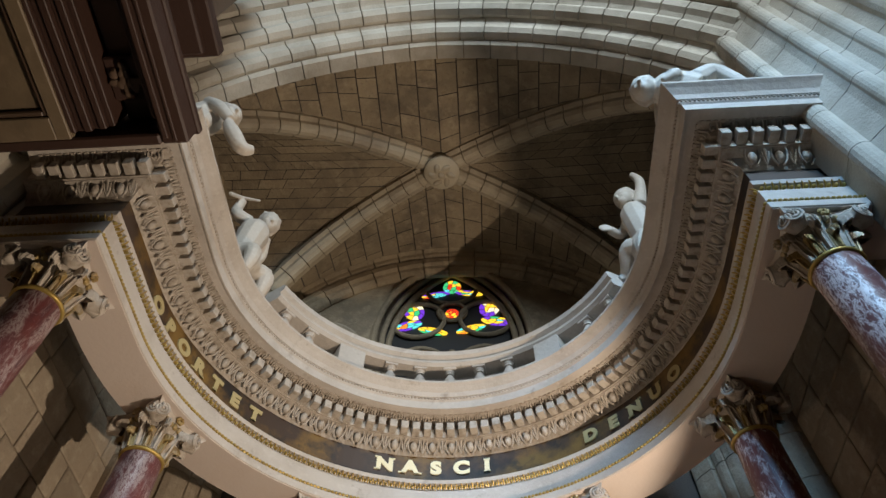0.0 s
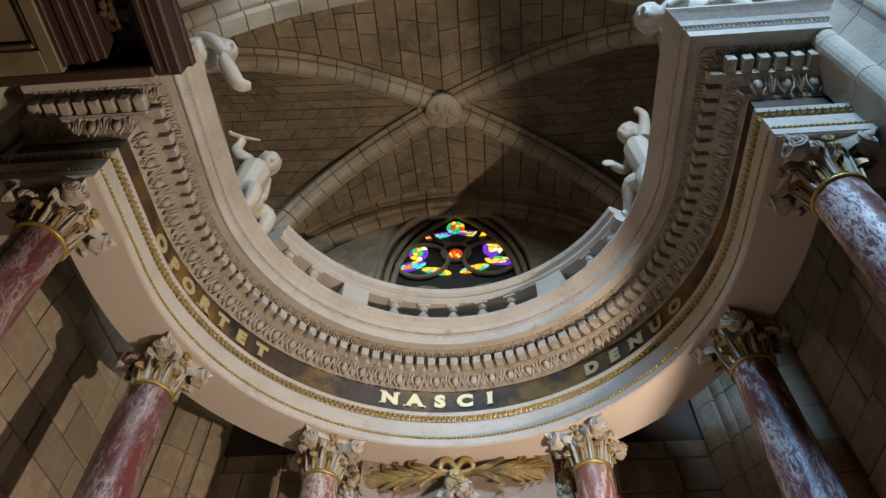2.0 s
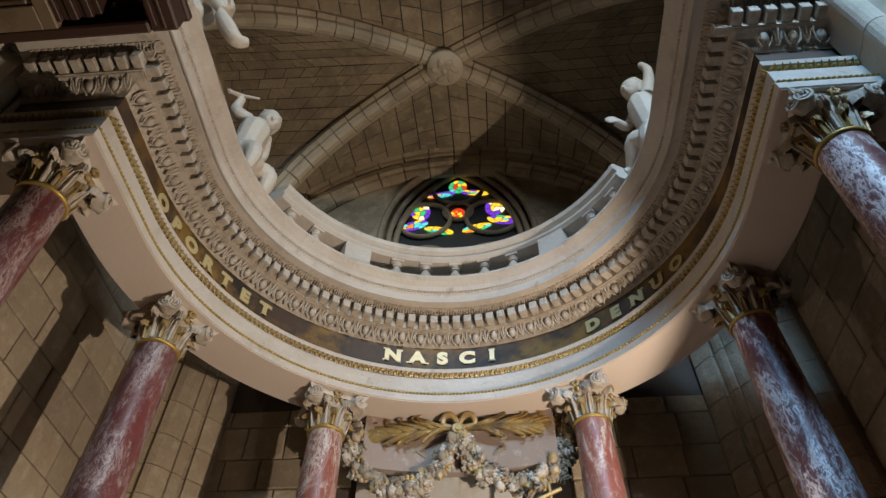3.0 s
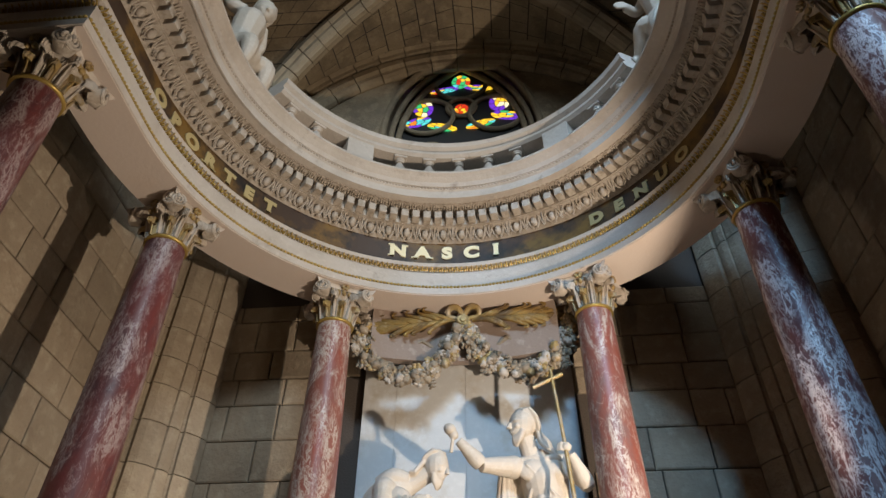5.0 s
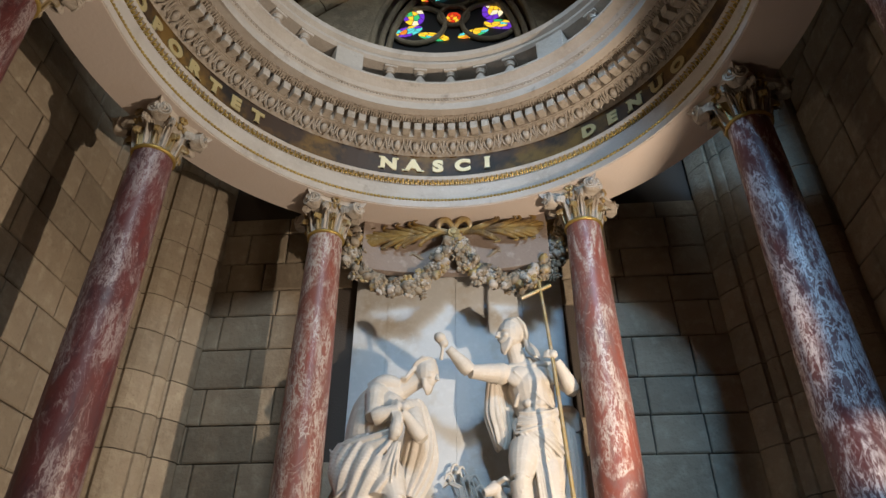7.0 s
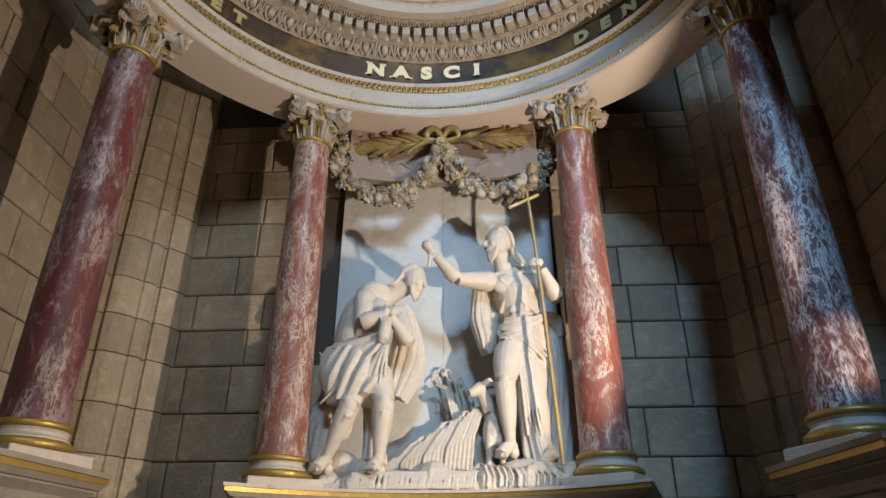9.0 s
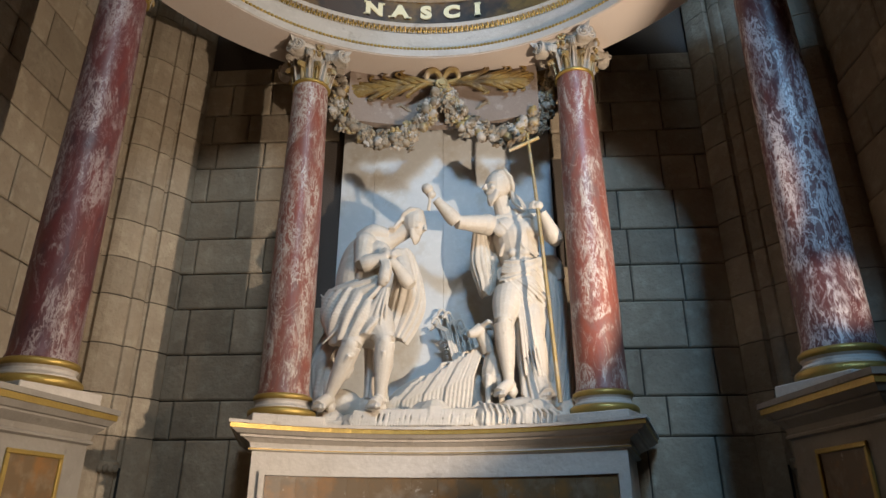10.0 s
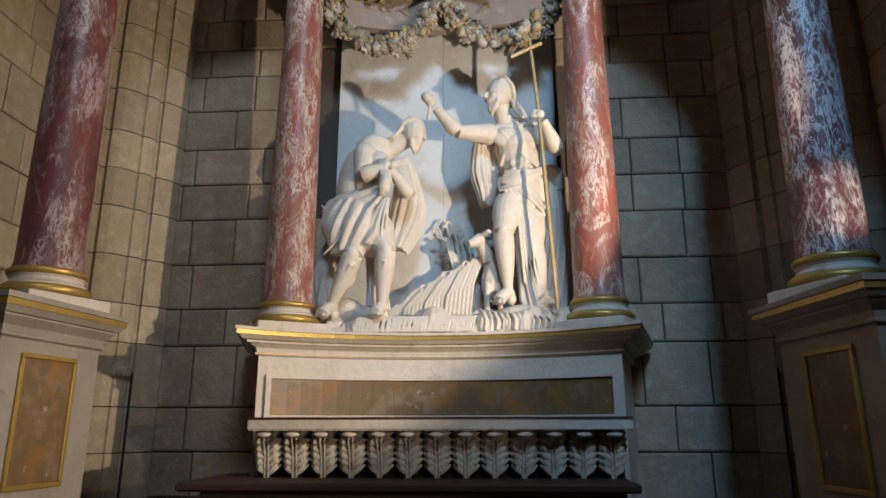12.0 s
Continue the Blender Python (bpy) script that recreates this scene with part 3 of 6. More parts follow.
def glass_lobe(cx, cz, rx, rz, turn, seed, palette, cells=9):
    """A lobe of stained glass: an ellipse of irregular coloured bits between dark leads."""
    r = random.Random(seed)
    b = bmesh.new()
    idx = []
    k = 9
    rim = [(math.cos(a), math.sin(a)) for a in np.linspace(0, 2 * math.pi, 3 * k + 1)[:-1]]
    mid = [(0.55 * r.uniform(0.85, 1.15) * math.cos(a), 0.55 * r.uniform(0.85, 1.15) * math.sin(a)) for a in np.linspace(0.2, 2 * math.pi + 0.2, k + 1)[:-1]]
    polys = []
    for i in range(k):
        polys.append([mid[i], rim[3 * i], rim[3 * i + 1], rim[3 * i + 2], rim[(3 * i + 3) % (3 * k)], mid[(i + 1) % k]])
    polys.append([mid[0], mid[1], mid[2], (0, 0)])
    polys.append([mid[2], mid[3], mid[4], (0, 0)])
    polys.append([mid[4], mid[5], mid[6], (0, 0)])
    polys.append([mid[6], mid[7], mid[8], mid[0], (0, 0)])
    ct, st = math.cos(radians(turn)), math.sin(radians(turn))
    for n, poly in enumerate(polys):
        mx, mz = sum(p[0] for p in poly) / len(poly), sum(p[1] for p in poly) / len(poly)
        vs = []
        for x, z in poly:
            x, z = (mx + (x - mx) * 0.90) * rx, (mz + (z - mz) * 0.90) * rz
            vs.append(b.verts.new((WC + cx + x * ct - z * st, YG + 0.02, WZ + cz + x * st + z * ct)))
        f = b.faces.new(vs)
        f.material_index = palette[0] if (n < k and r.random() < 0.45) else r.choice(palette[1:])
    me = mesh_from("pane", b, None)
    for g in GLASS:
        me.materials.append(g)
    part("pane", me, None, window, "bright stained glass")


# yellow red green turquoise violet pale orange
glass_lobe(0.0, 0.79, 0.14, 0.165, 0, 1, (2, 0, 1, 0, 2, 3))
glass_lobe(-0.24, 0.61, 0.22, 0.07, 12, 2, (4, 0, 3, 0, 1))
glass_lobe(0.25, 0.62, 0.22, 0.07, -12, 3, (4, 0, 2, 3, 0))
glass_lobe(-0.55, 0.23, 0.15, 0.21, 15, 4, (4, 0, 5, 2, 0, 0))
glass_lobe(-0.62, -0.09, 0.21, 0.10, 18, 5, (4, 0, 3, 6, 0))
glass_lobe(-0.27, -0.23, 0.22, 0.08, -18, 6, (2, 0, 3, 0, 1))
glass_lobe(0.54, 0.25, 0.15, 0.21, -15, 7, (4, 0, 5, 2, 0, 0))
glass_lobe(0.62, -0.06, 0.22, 0.10, -14, 8, (4, 3, 0, 2, 0))
glass_lobe(0.26, -0.21, 0.22, 0.08, 18, 9, (2, 0, 3, 6, 0))
glass_lobe(0.0, 0.15, 0.10, 0.11, 0, 10, (1, 0, 1, 6))
b = bmesh.new()
box(b, WC - 1.05, WC + 1.05, YG + 0.04, YG + 0.08, 7.6, 10.3)
part("dark_glazing", b, LEAD, window, "dark unlit glazing behind the tracery")

for h in (-1, 1):
    blind = thing("blind_arch", (h * 1.75, BW, 7.8), "round-headed blind arch moulding on the dark wall", "arch", kind="structure")
    for rad, r0 in ((0.05, 0.60), (0.035, 0.50)):
        b = bmesh.new()
        limb(b, [(h * 1.82 + r0 * math.cos(a), BW + 0.0, 8.35 + r0 * math.sin(a), rad) for a in np.linspace(0, math.pi, 20)], 8)
        part("moulding", b, RIBST, blind, smooth=True)

# ---------- entablature ----------
ent = thing("entablature", (0, YC + R0, 5.44), "cream painted horseshoe entablature with gilded mouldings", "entablature")
SOF = 5.44


def ent_part(name, prof, mat, label="", smooth=False, n=72):
    b = bmesh.new()
    horseshoe(b, prof, n)
    return part(name, b, mat, ent, label, smooth, 30)


ent_part("soffit", [(2.13, SOF), (2.54, SOF), (2.54, SOF + 0.03), (2.13, SOF + 0.03)], SOFFIT, "pinkish plaster underside")
ent_part("architrave", [(2.135, SOF + 0.002), (2.12, SOF + 0.01), (2.12, 5.515), (2.15, 5.55), (2.15, 5.72), (2.18, 5.74), (2.18, 5.775), (2.14, 5.79), (2.13, 5.825), (2.15, 5.84), (2.52, 5.84), (2.52, SOF + 0.032), (2.14, SOF + 0.032)], PAINT)
ent_part("frieze", [(2.24, 5.84), (2.24, 6.17), (2.52, 6.17), (2.52, 5.84)], FRIEZE, "dark painted marble frieze")
ent_part("bed_moulding", [(2.25, 6.165), (2.235, 6.175), (2.215, 6.22), (2.17, 6.262), (2.10, 6.272), (2.10, 6.285), (2.52, 6.285), (2.52, 6.165)], CARVED)
ent_part("dentil_band", [(2.085, 6.28), (2.085, 6.395), (2.055, 6.405), (2.03, 6.435), (1.96, 6.452), (1.96, 6.46), (2.52, 6.46), (2.52, 6.28)], CARVED)
ent_part("corona", [(1.97, 6.455), (1.87, 6.455), (1.87, 6.44), (1.855, 6.44), (1.85, 6.52), (1.835, 6.535), (1.835, 6.555), (1.82, 6.56), (1.80, 6.60), (1.76, 6.64), (1.73, 6.665), (1.73, 6.69), (2.52, 6.69), (2.52, 6.455)], PAINT)

# dentils, eggs, leaf rows and gilded beads
src = bmesh.new()
box(src, -0.036, 0.036, -0.085, 0.02, 6.295, 6.385, 0.004)
dent_src = src
b = bmesh.new()
me = mesh_from("dentil", dent_src, CARVED)
k = 0
rest = bmesh.new()
for m in along(2.07, 0.114):
    if k < 120:
        d = part("dentil", me, CARVED, ent)
        d.matrix_basis = m
        k += 1
    else:
        stamp(rest, ([tuple(v.co) for v in me.vertices], [list(p.vertices) for p in me.polygons]), [m])
if len(rest.verts):
    part("dentil_rest", rest, CARVED, ent)

src = bmesh.new()
blob(src, (0, -0.048, 6.226), (0.034, 0.034, 0.050), (28, 0, 0), 10, 8)
for s in (-1, 1):
    limb(src, [(s * 0.020, -0.012, 6.172, 0.007), (s * 0.046, -0.038, 6.198, 0.008), (s * 0.056, -0.075, 6.248, 0.008), (s * 0.046, -0.098, 6.274, 0.007)], 6)
    limb(src, [(0.0935 + s * 0.006, -0.02, 6.185, 0.005), (0.0935 + s * 0.020, -0.05, 6.215, 0.009), (0.0935 + s * 0.026, -0.085, 6.256, 0.006)], 5)
    limb(src, [(s * 0.012, -0.004, 6.170, 0.004), (s * 0.030, -0.008, 6.172, 0.006)], 5)
limb(src, [(0.0935, -0.015, 6.178, 0.005), (0.0935, -0.058, 6.225, 0.009), (0.0935, -0.098, 6.272, 0.012)], 6)
EGG = mesh_from("egg_and_dart", src, CARVED, True)
for m in along(2.21, 0.187):
    part("egg_and_dart", EGG, None, ent).matrix_basis = m

src = bmesh.new()
blob(src, (0, -0.014, 6.425), (0.016, 0.014, 0.024), (20, 0, 0), 7, 5)
for s in (-1, 1):
    limb(src, [(s * 0.010, 0.008, 6.404, 0.006), (s * 0.032, -0.018, 6.420, 0.008), (s * 0.026, -0.048, 6.446, 0.006)], 5)
limb(src, [(0.054, 0.01, 6.403, 0.005), (0.054, -0.022, 6.424, 0.009), (0.054, -0.055, 6.450, 0.006)], 5)
b = bmesh.new()
stamp(b, as_src(src), along(2.02, 0.108))
tagged(part("leaf_moulding", b, CARVED, ent, smooth=True), kind="stuff")
src = bmesh.new()
box(src, -0.014, 0.014, -0.012, 0.0, 6.440, 6.456)
b = bmesh.new()
stamp(b, as_src(src), along(1.962, 0.05))
tagged(part("reeded_moulding", b, CARVED, ent), kind="stuff")

src = bmesh.new()
blob(src, (0, -0.006, 6.547), (0.014, 0.011, 0.011), (0, 0, 35), 6, 4)
b = bmesh.new()
stamp(b, as_src(src), along(1.838, 0.032))
tagged(part("twisted_bead", b, CARVED, ent, smooth=True), kind="stuff")

src = bmesh.new()
blob(src, (0, -0.004, 5.533), (0.0165, 0.017, 0.015), (0, 0, 0), 7, 5)
b = bmesh.new()
stamp(b, as_src(src), along(2.13, 0.033))
tagged(part("gilded_bead", b, GOLD, ent, "gilded bead moulding", smooth=True), kind="stuff")
src = bmesh.new()
blob(src, (0, -0.010, 5.757), (0.012, 0.018, 0.018), (30, 0, 25), 7, 5)
limb(src, [(0.022, 0.0, 5.740, 0.005), (0.026, -0.025, 5.762, 0.007), (0.020, -0.042, 5.780, 0.005)], 5)
b = bmesh.new()
stamp(b, as_src(src), along(2.165, 0.048))
tagged(part("gilded_leaf_moulding", b, GOLD, ent, "gilded carved leaf moulding", smooth=True), kind="stuff")


def letters(text, a0, a1, size, mat, label):
    """Raised letters spread along the frieze between two angles (degrees from the back)."""
    for i, ch in enumerate(text):
        if ch == " ":
            continue
        c = bpy.data.curves.new("letter", "FONT")
        c.body, c.size, c.extrude, c.align_x, c.offset = ch, size, 0.006, "CENTER", 0.011
        tmp = bpy.data.objects.new("letter", c)
        scene.collection.objects.link(tmp)
        me = bpy.data.meshes.new_from_object(tmp.evaluated_get(bpy.context.evaluated_depsgraph_get()))
        bpy.data.objects.remove(tmp)
        me.name = "letter"
        xs = [v.co.x for v in me.vertices]
        zmin, zmax = min(v.co.y for v in me.vertices), max(v.co.y for v in me.vertices)
        b = bmesh.new()
        b.from_mesh(me)
        # slab serifs and a wider cut
        for v in b.verts:
            v.co.x *= 1.12
        w = (max(xs) - min(xs)) * 1.12
        t = size * 0.075
        feet = {"N": ((-0.42, 0, 0), (0.42, 1, 0), (-0.42, 1, 0)), "A": ((-0.44, 0, 0), (0.44, 0, 0)), "I": ((0, 0, 0), (0, 1, 0)), "R": ((-0.42, 0, 0), (0.42, 0, 0)), "T": ((0, 0, 0),), "E": (), "D": (), "U": ((-0.42, 1, 0), (0.42, 1, 0)), "P": ((-0.36, 0, 0),), "O": (), "S": (), "C": ()}[ch]
        for fx, top, _ in feet:
            z = zmax - t / 2 if top else zmin + t / 2
            box(b, fx * w - size * 0.16, fx * w + size * 0.16, z - t / 2, z + t / 2, -0.006, 0.006)
        me2 = mesh_from("letter", b, mat)
        if mat not in list(me2.materials):
            me2.materials.clear()
            me2.materials.append(mat)
        a = radians(a0 + (a1 - a0) * i / (len(text) - 1))
        ob = part("letter", me2, mat, ent, label)
        r = 2.228
        ob.matrix_basis = Matrix.Translation((r * math.sin(a), YC + r * math.cos(a), 5.975)) @ Matrix.Rotation(-a, 4, "Z") @ Matrix.Rotation(math.pi / 2, 4, "X")


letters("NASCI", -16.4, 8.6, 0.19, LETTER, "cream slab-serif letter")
letters("OPORTET", -85.6, -50.4, 0.17, LETTER_SIDE, "darker yellow slab-serif letter")
letters("DENUO", 35, 60.2, 0.165, LETTER_SIDE, "darker yellow slab-serif letter")

# ---------- balustrade on the entablature ----------
bal = thing("balustrade", (0, YC + 1.86, 6.69), "white painted curved balustrade with turned balusters", "balustrade")
b = bmesh.new()
arc_sweep(b, [(1.80, 6.69), (1.80, 6.74), (1.84, 6.75), (2.0, 6.75), (2.0, 6.69)], -62, 62, 40)
part("base_rail", b, PAINT, bal)
b = bmesh.new()
arc_sweep(b, [(1.83, 7.00), (1.80, 7.03), (1.80, 7.06), (1.83, 7.08), (1.78, 7.12), (1.77, 7.17), (1.80, 7.20), (2.02, 7.20), (2.03, 7.12), (2.0, 7.0)], -62, 62, 48)
part("hand_rail", b, PAINT, bal)
bal_prof = [(0.062, 0.0), (0.062, 0.022), (0.046, 0.028), (0.064, 0.07), (0.056, 0.115), (0.034, 0.155), (0.030, 0.172), (0.046, 0.178), (0.046, 0.190), (0.034, 0.196), (0.050, 0.214), (0.054, 0.226)]
b = bmesh.new()
lathe(b, bal_prof, 20)
box(b, -0.066, 0.066, -0.066, 0.066, 0.226, 0.252, 0.004)
balm = mesh_from("baluster", b, PAINT, True)
for a in (-55.6, -46.2, -18.7, -9.4, 0, 9.3, 18.6, 46.6, 56):
    o = part("baluster", balm, PAINT, bal)
    o.matrix_basis = pose(1.90 * math.sin(radians(a)), YC + 1.90 * math.cos(radians(a)), 6.75, 0, 0, -a)
for a in (-32.2, 32.6):
    b = bmesh.new()
    arc_sweep(b, [(1.815, 6.74), (1.815, 7.02), (2.0, 7.02), (2.0, 6.74)], a - 4.35, a + 4.35, 5)
    part("die", b, PAINT, bal, "plain white block between balusters")
# rough blocks laid behind the balusters
for i, a in enumerate((-26, -22.5, -14, -4.8, 4.6, 13.6, 22.2, 26)):
    rnd = random.Random(i)
    b = bmesh.new()
    w = 0.05 if abs(a) > 20 else 0.135
    box(b, -w, w, -0.07, 0.07, 0.0, rnd.uniform(0.09, 0.14), 0.008)
    for v in b.verts:
        v.co += Vector((rnd.uniform(-1, 1), rnd.uniform(-1, 1), rnd.uniform(-1, 0.5) if v.co.z > 0.05 else 0)) * 0.009
    b.transform(pose(2.09 * math.sin(radians(a)), YC + 2.09 * math.cos(radians(a)), 6.692, 0, 0, -a))
    solo("loose_block", b, PANEL, "pale rough stone block lying behind the balusters", "stone", "loose stones")

# ---------- columns ----------


def fluted_leaf(h, w, curl, lean, lobes=4, ridges=3, thick=0.012):
    """An acanthus leaf: upright ridges that spread from the foot, a cut outline, and a tip that rolls over. Stands on the origin, faces -y."""
    b = bmesh.new()
    rows, back = [], []
    n, m = 20, 12
    for i in range(n):
        t = i / (n - 1)
        if t < 0.72:
            y, z = -lean * (t / 0.72) ** 1.6, h * t / 0.72 * 0.86
        else:
            q = (t - 0.72) / 0.28 * 3.7
            y, z = -lean - curl * 0.5 * (1 - math.cos(q)), h * 0.86 + curl * 0.62 * math.sin(q)
        body = 0.62 + 0.42 * math.sin(math.pi * min(1.0, 0.15 + 0.85 * t)) - 0.25 * max(0, t - 0.8) / 0.2
        cutting = 1 - 0.26 * abs(math.sin(math.pi * lobes * min(t / 0.86, 1.0)) - 1) * (0.3 + 0.7 * t)
        row, rb = [], []
        for j in range(-m, m + 1):
            u = j / m
            half = 0.5 * w * body * (1 - (1 - cutting) * abs(u))
            flute = 0.055 * w * math.cos(2 * math.pi * ridges * u) * (1.1 - 0.5 * t) * (1 - 0.3 * abs(u))
            wrap = 0.36 * w * abs(u) ** 1.8
            row.append((u * half, y + wrap - flute, z + 0.05 * h * abs(u) * math.sin(math.pi * lobes * min(t / 0.86, 1.0))))
            rb.append((u * half * 0.96, y + wrap - flute + thick, z - thick * 0.3))
        rows.append(row)
        back.append(rb)
    loft(b, [r + k[::-1] for r, k in zip(rows, back)])
    limb(b, [(0, -0.012 - lean * 0.02, 0, 0.010), (0, -0.5 * lean - 0.07 * w, h * 0.5, 0.008), (0, -lean - 0.07 * w, h * 0.86, 0.007)], 6)
    return b


def lobed_leaf(h, w, curl, lean, pairs=6, rise=0.15, tip_size=1.0, fat=0.15):
    """A deeply cut leaf: a spine that curls over at the top, with pairs of pointed lobes. Stands on the origin, faces -y."""
    b = bmesh.new()

    def spine(t):
        over = max(0.0, (t - 0.7) / 0.3)
        return Vector((0, -lean * t ** 1.4 - curl * over ** 1.5, h * (t if t < 0.86 else 0.86 + 0.10 * math.sin((t - 0.86) / 0.14 * math.pi))))
    limb(b, [(*spine(t), 0.075 * w * (1.2 - 0.5 * t)) for t in (0, 0.25, 0.5, 0.7, 0.85, 0.95, 1.0)], 7)
    for i in range(pairs):
        t = 0.10 + 0.80 * i / (pairs - 1)
        c = spine(t)
        reach = 0.55 * w * (0.62 + 0.5 * math.sin(math.pi * (0.15 + 0.75 * t)))
        for s in (-1, 1):
            e = c + Vector((s * reach, 0.16 * w - curl * 0.25 * t, rise * h * (1 - 0.5 * t) * (1 if rise < 0.2 else min(1.0, 0.45 + 1.2 * t))))
            m = c.lerp(e, 0.55) + Vector((0, -0.13 * w, 0.03 * h))
            limb(b, [(*c, 0.10 * w), (*m, fat * w), (*e, 0.05 * w)], 7)
            limb(b, [(*c.lerp(m, 0.4), 0.06 * w), (*(m + Vector((s * 0.04 * w, -0.06 * w, 0.05 * h))), 0.07 * w), (*(e + Vector((-s * 0.05 * w, -0.03 * w, 0.05 * h))), 0.03 * w)], 5)
    tip = spine(1.0)
    blob(b, tip, (0.30 * w * tip_size, 0.16 * w * tip_size, 0.12 * w), (20, 0, 0), 8, 6)
    return b


def volute(rad, wide):
    """A spiral scroll lying in the xz plane, facing -y."""
    b = bmesh.new()
    pts = []
    for i in range(34):
        t = i / 33
        a = t * 4.6 * math.pi
        r = rad * (1 - 0.80 * t)
        pts.append((r * math.cos(a), -0.012 * t, r * math.sin(a), rad * (0.20 - 0.08 * t)))
    limb(b, pts, 6)
    bmesh.ops.create_cone(b, segments=18, radius1=rad * 0.98, radius2=rad * 0.9, depth=wide, cap_ends=True, matrix=Matrix.Translation((0, wide * 0.55, 0)) @ Matrix.Rotation(math.pi / 2, 4, "X"))
    blob(b, (0, -0.022, 0), (rad * 0.2, rad * 0.15, rad * 0.2), (0, 0, 0), 8, 6)
    return b


LOWLEAF = mesh_from("leaf", fluted_leaf(0.135, 0.150, 0.055, 0.030, 3), OLDGOLD, True, 50)
MIDLEAF = mesh_from("leaf", fluted_leaf(0.215, 0.165, 0.085, 0.050, 4), CARVED, True, 50)
VOL = mesh_from("volute", volute(0.066, 0.075), CARVED, True, 50)
CAPZ = 5.105


def column(x, y, turn, marble_mat, label):
    e = thing("column", (x, y, 2.2), label, "column", "marble columns")
    b = bmesh.new()
    for v in (box(b, -0.25, 0.25, -0.25, 0.25, 2.2, 2.275, 0.006),):
        pass
    bmesh.ops.rotate(b, verts=b.verts, cent=(0, 0, 0), matrix=Matrix.Rotation(turn, 3, "Z"))
    bmesh.ops.translate(b, verts=b.verts, vec=(x, y, 0))
    part("plinth", b, PAINT, e)

    def tor(z, r, h):
        return [(r - h / 2 + h / 2 * math.cos(a), z + h / 2 + h / 2 * math.sin(a)) for a in np.linspace(-math.pi / 2, math.pi / 2, 9)]
    b = bmesh.new()
    lathe(b, [(0.1, 2.276)] + tor(2.276, 0.245, 0.06) + [(0.1, 2.336)], 40, (x, y, 0))
    part("lower_torus", b, GOLD, e, "gilded lower torus", True)
    b = bmesh.new()
    lathe(b, [(0.1, 2.336), (0.215, 2.336), (0.215, 2.344), (0.195, 2.362), (0.193, 2.378), (0.204, 2.392), (0.1, 2.392)], 40, (x, y, 0))
    part("scotia", b, PAINT, e, "cream hollow moulding", True)
    b = bmesh.new()
    lathe(b, [(0.1, 2.392)] + tor(2.392, 0.213, 0.044) + [(0.1, 2.436)], 40, (x, y, 0))
    part("upper_torus", b, GOLD, e, "gilded upper torus", True)
    b = bmesh.new()
    prof = [(0.19, 2.436), (0.19, 2.45), (0.181, 2.475)]
    for t in np.linspace(0.05, 1, 14):
        prof.append((0.181 - 0.032 * t ** 1.7, 2.475 + (CAPZ - 2.475) * t))
    lathe(b, prof, 48, (x, y, 0))
    part("shaft", b, marble_mat, e, "polished veined marble shaft", True)
    b = bmesh.new()
    lathe(b, [(0.1, CAPZ)] + tor(CAPZ, 0.168, 0.03) + [(0.1, CAPZ + 0.03)], 36, (x, y, 0))
    part("astragal", b, GOLD, e, "gilded neck ring", True)
    b = bmesh.new()
    lathe(b, [(0.142, CAPZ + 0.03), (0.148, CAPZ + 0.12), (0.165, CAPZ + 0.22), (0.20, CAPZ + 0.27), (0.20, CAPZ + 0.285)], 28, (x, y, 0))
    cap = part("capital", b, CARVED, e, "carved leafy capital with worn gilding", True)
    m0 = Matrix.Translation((x, y, 0)) @ Matrix.Rotation(turn, 4, "Z")
    for i in range(8):
        o = part("leaf", LOWLEAF, None, cap)
        o.matrix_basis = m0 @ Matrix.Rotation(i * math.pi / 4, 4, "Z") @ Matrix.Translation((0, -0.15, CAPZ + 0.03))
        o = part("leaf", MIDLEAF, None, cap)
        o.matrix_basis = m0 @ Matrix.Rotation((i + 0.5) * math.pi / 4, 4, "Z") @ Matrix.Translation((0, -0.15, CAPZ + 0.03))
    for i in range(4):
        for s in (-1, 1):
            o = part("volute", VOL, None, cap)
            o.matrix_basis = m0 @ Matrix.Rotation(i * math.pi / 2, 4, "Z") @ Matrix.Translation((s * 0.205, -0.242, CAPZ + 0.262)) @ Matrix.Rotation(s * 0.42, 4, "Z") @ Matrix.Diagonal((s, 1, 1, 1))
    # concave abacus with flowers
    b = bmesh.new()
    ring = []
    for i in range(4):
        a = i * math.pi / 2
        for u in np.linspace(-1, 1, 9)[:-1]:
            px, py = u * 0.27, -0.27 + 0.055 * (1 - u * u)
            ring.append((px * math.cos(a) - py * math.sin(a), px * math.sin(a) + py * math.cos(a)))
    loft(b, [[((m0 @ Vector((k * px, k * py, 0))).x, (m0 @ Vector((k * px, k * py, 0))).y, z) for px, py in ring] for k, z in ((0.93, CAPZ + 0.29), (0.96, CAPZ + 0.305), (1.0, CAPZ + 0.32), (1.0, SOF - 0.002))])
    part("abacus", b, PAINT, cap)
    b = bmesh.new()
    for i in range(4):
        for k in range(6):
            q = k * math.pi / 3
            c = m0 @ Matrix.Rotation(i * math.pi / 2, 4, "Z") @ Vector((0.024 * math.cos(q), -0.232, CAPZ + 0.315 + 0.024 * math.sin(q)))
            blob(b, c, (0.017, 0.014, 0.017), (0, 0, 0), 7, 5)
        for u in np.linspace(-0.10, 0.10, 5):
            c = m0 @ Matrix.Rotation(i * math.pi / 2, 4, "Z") @ Vector((u, -0.20, CAPZ + 0.265))
            blob(b, c, (0.02, 0.03, 0.026), (0, 0, 0), 7, 5)
    part("flower", b, OLDGOLD, cap, smooth=True)
    return e


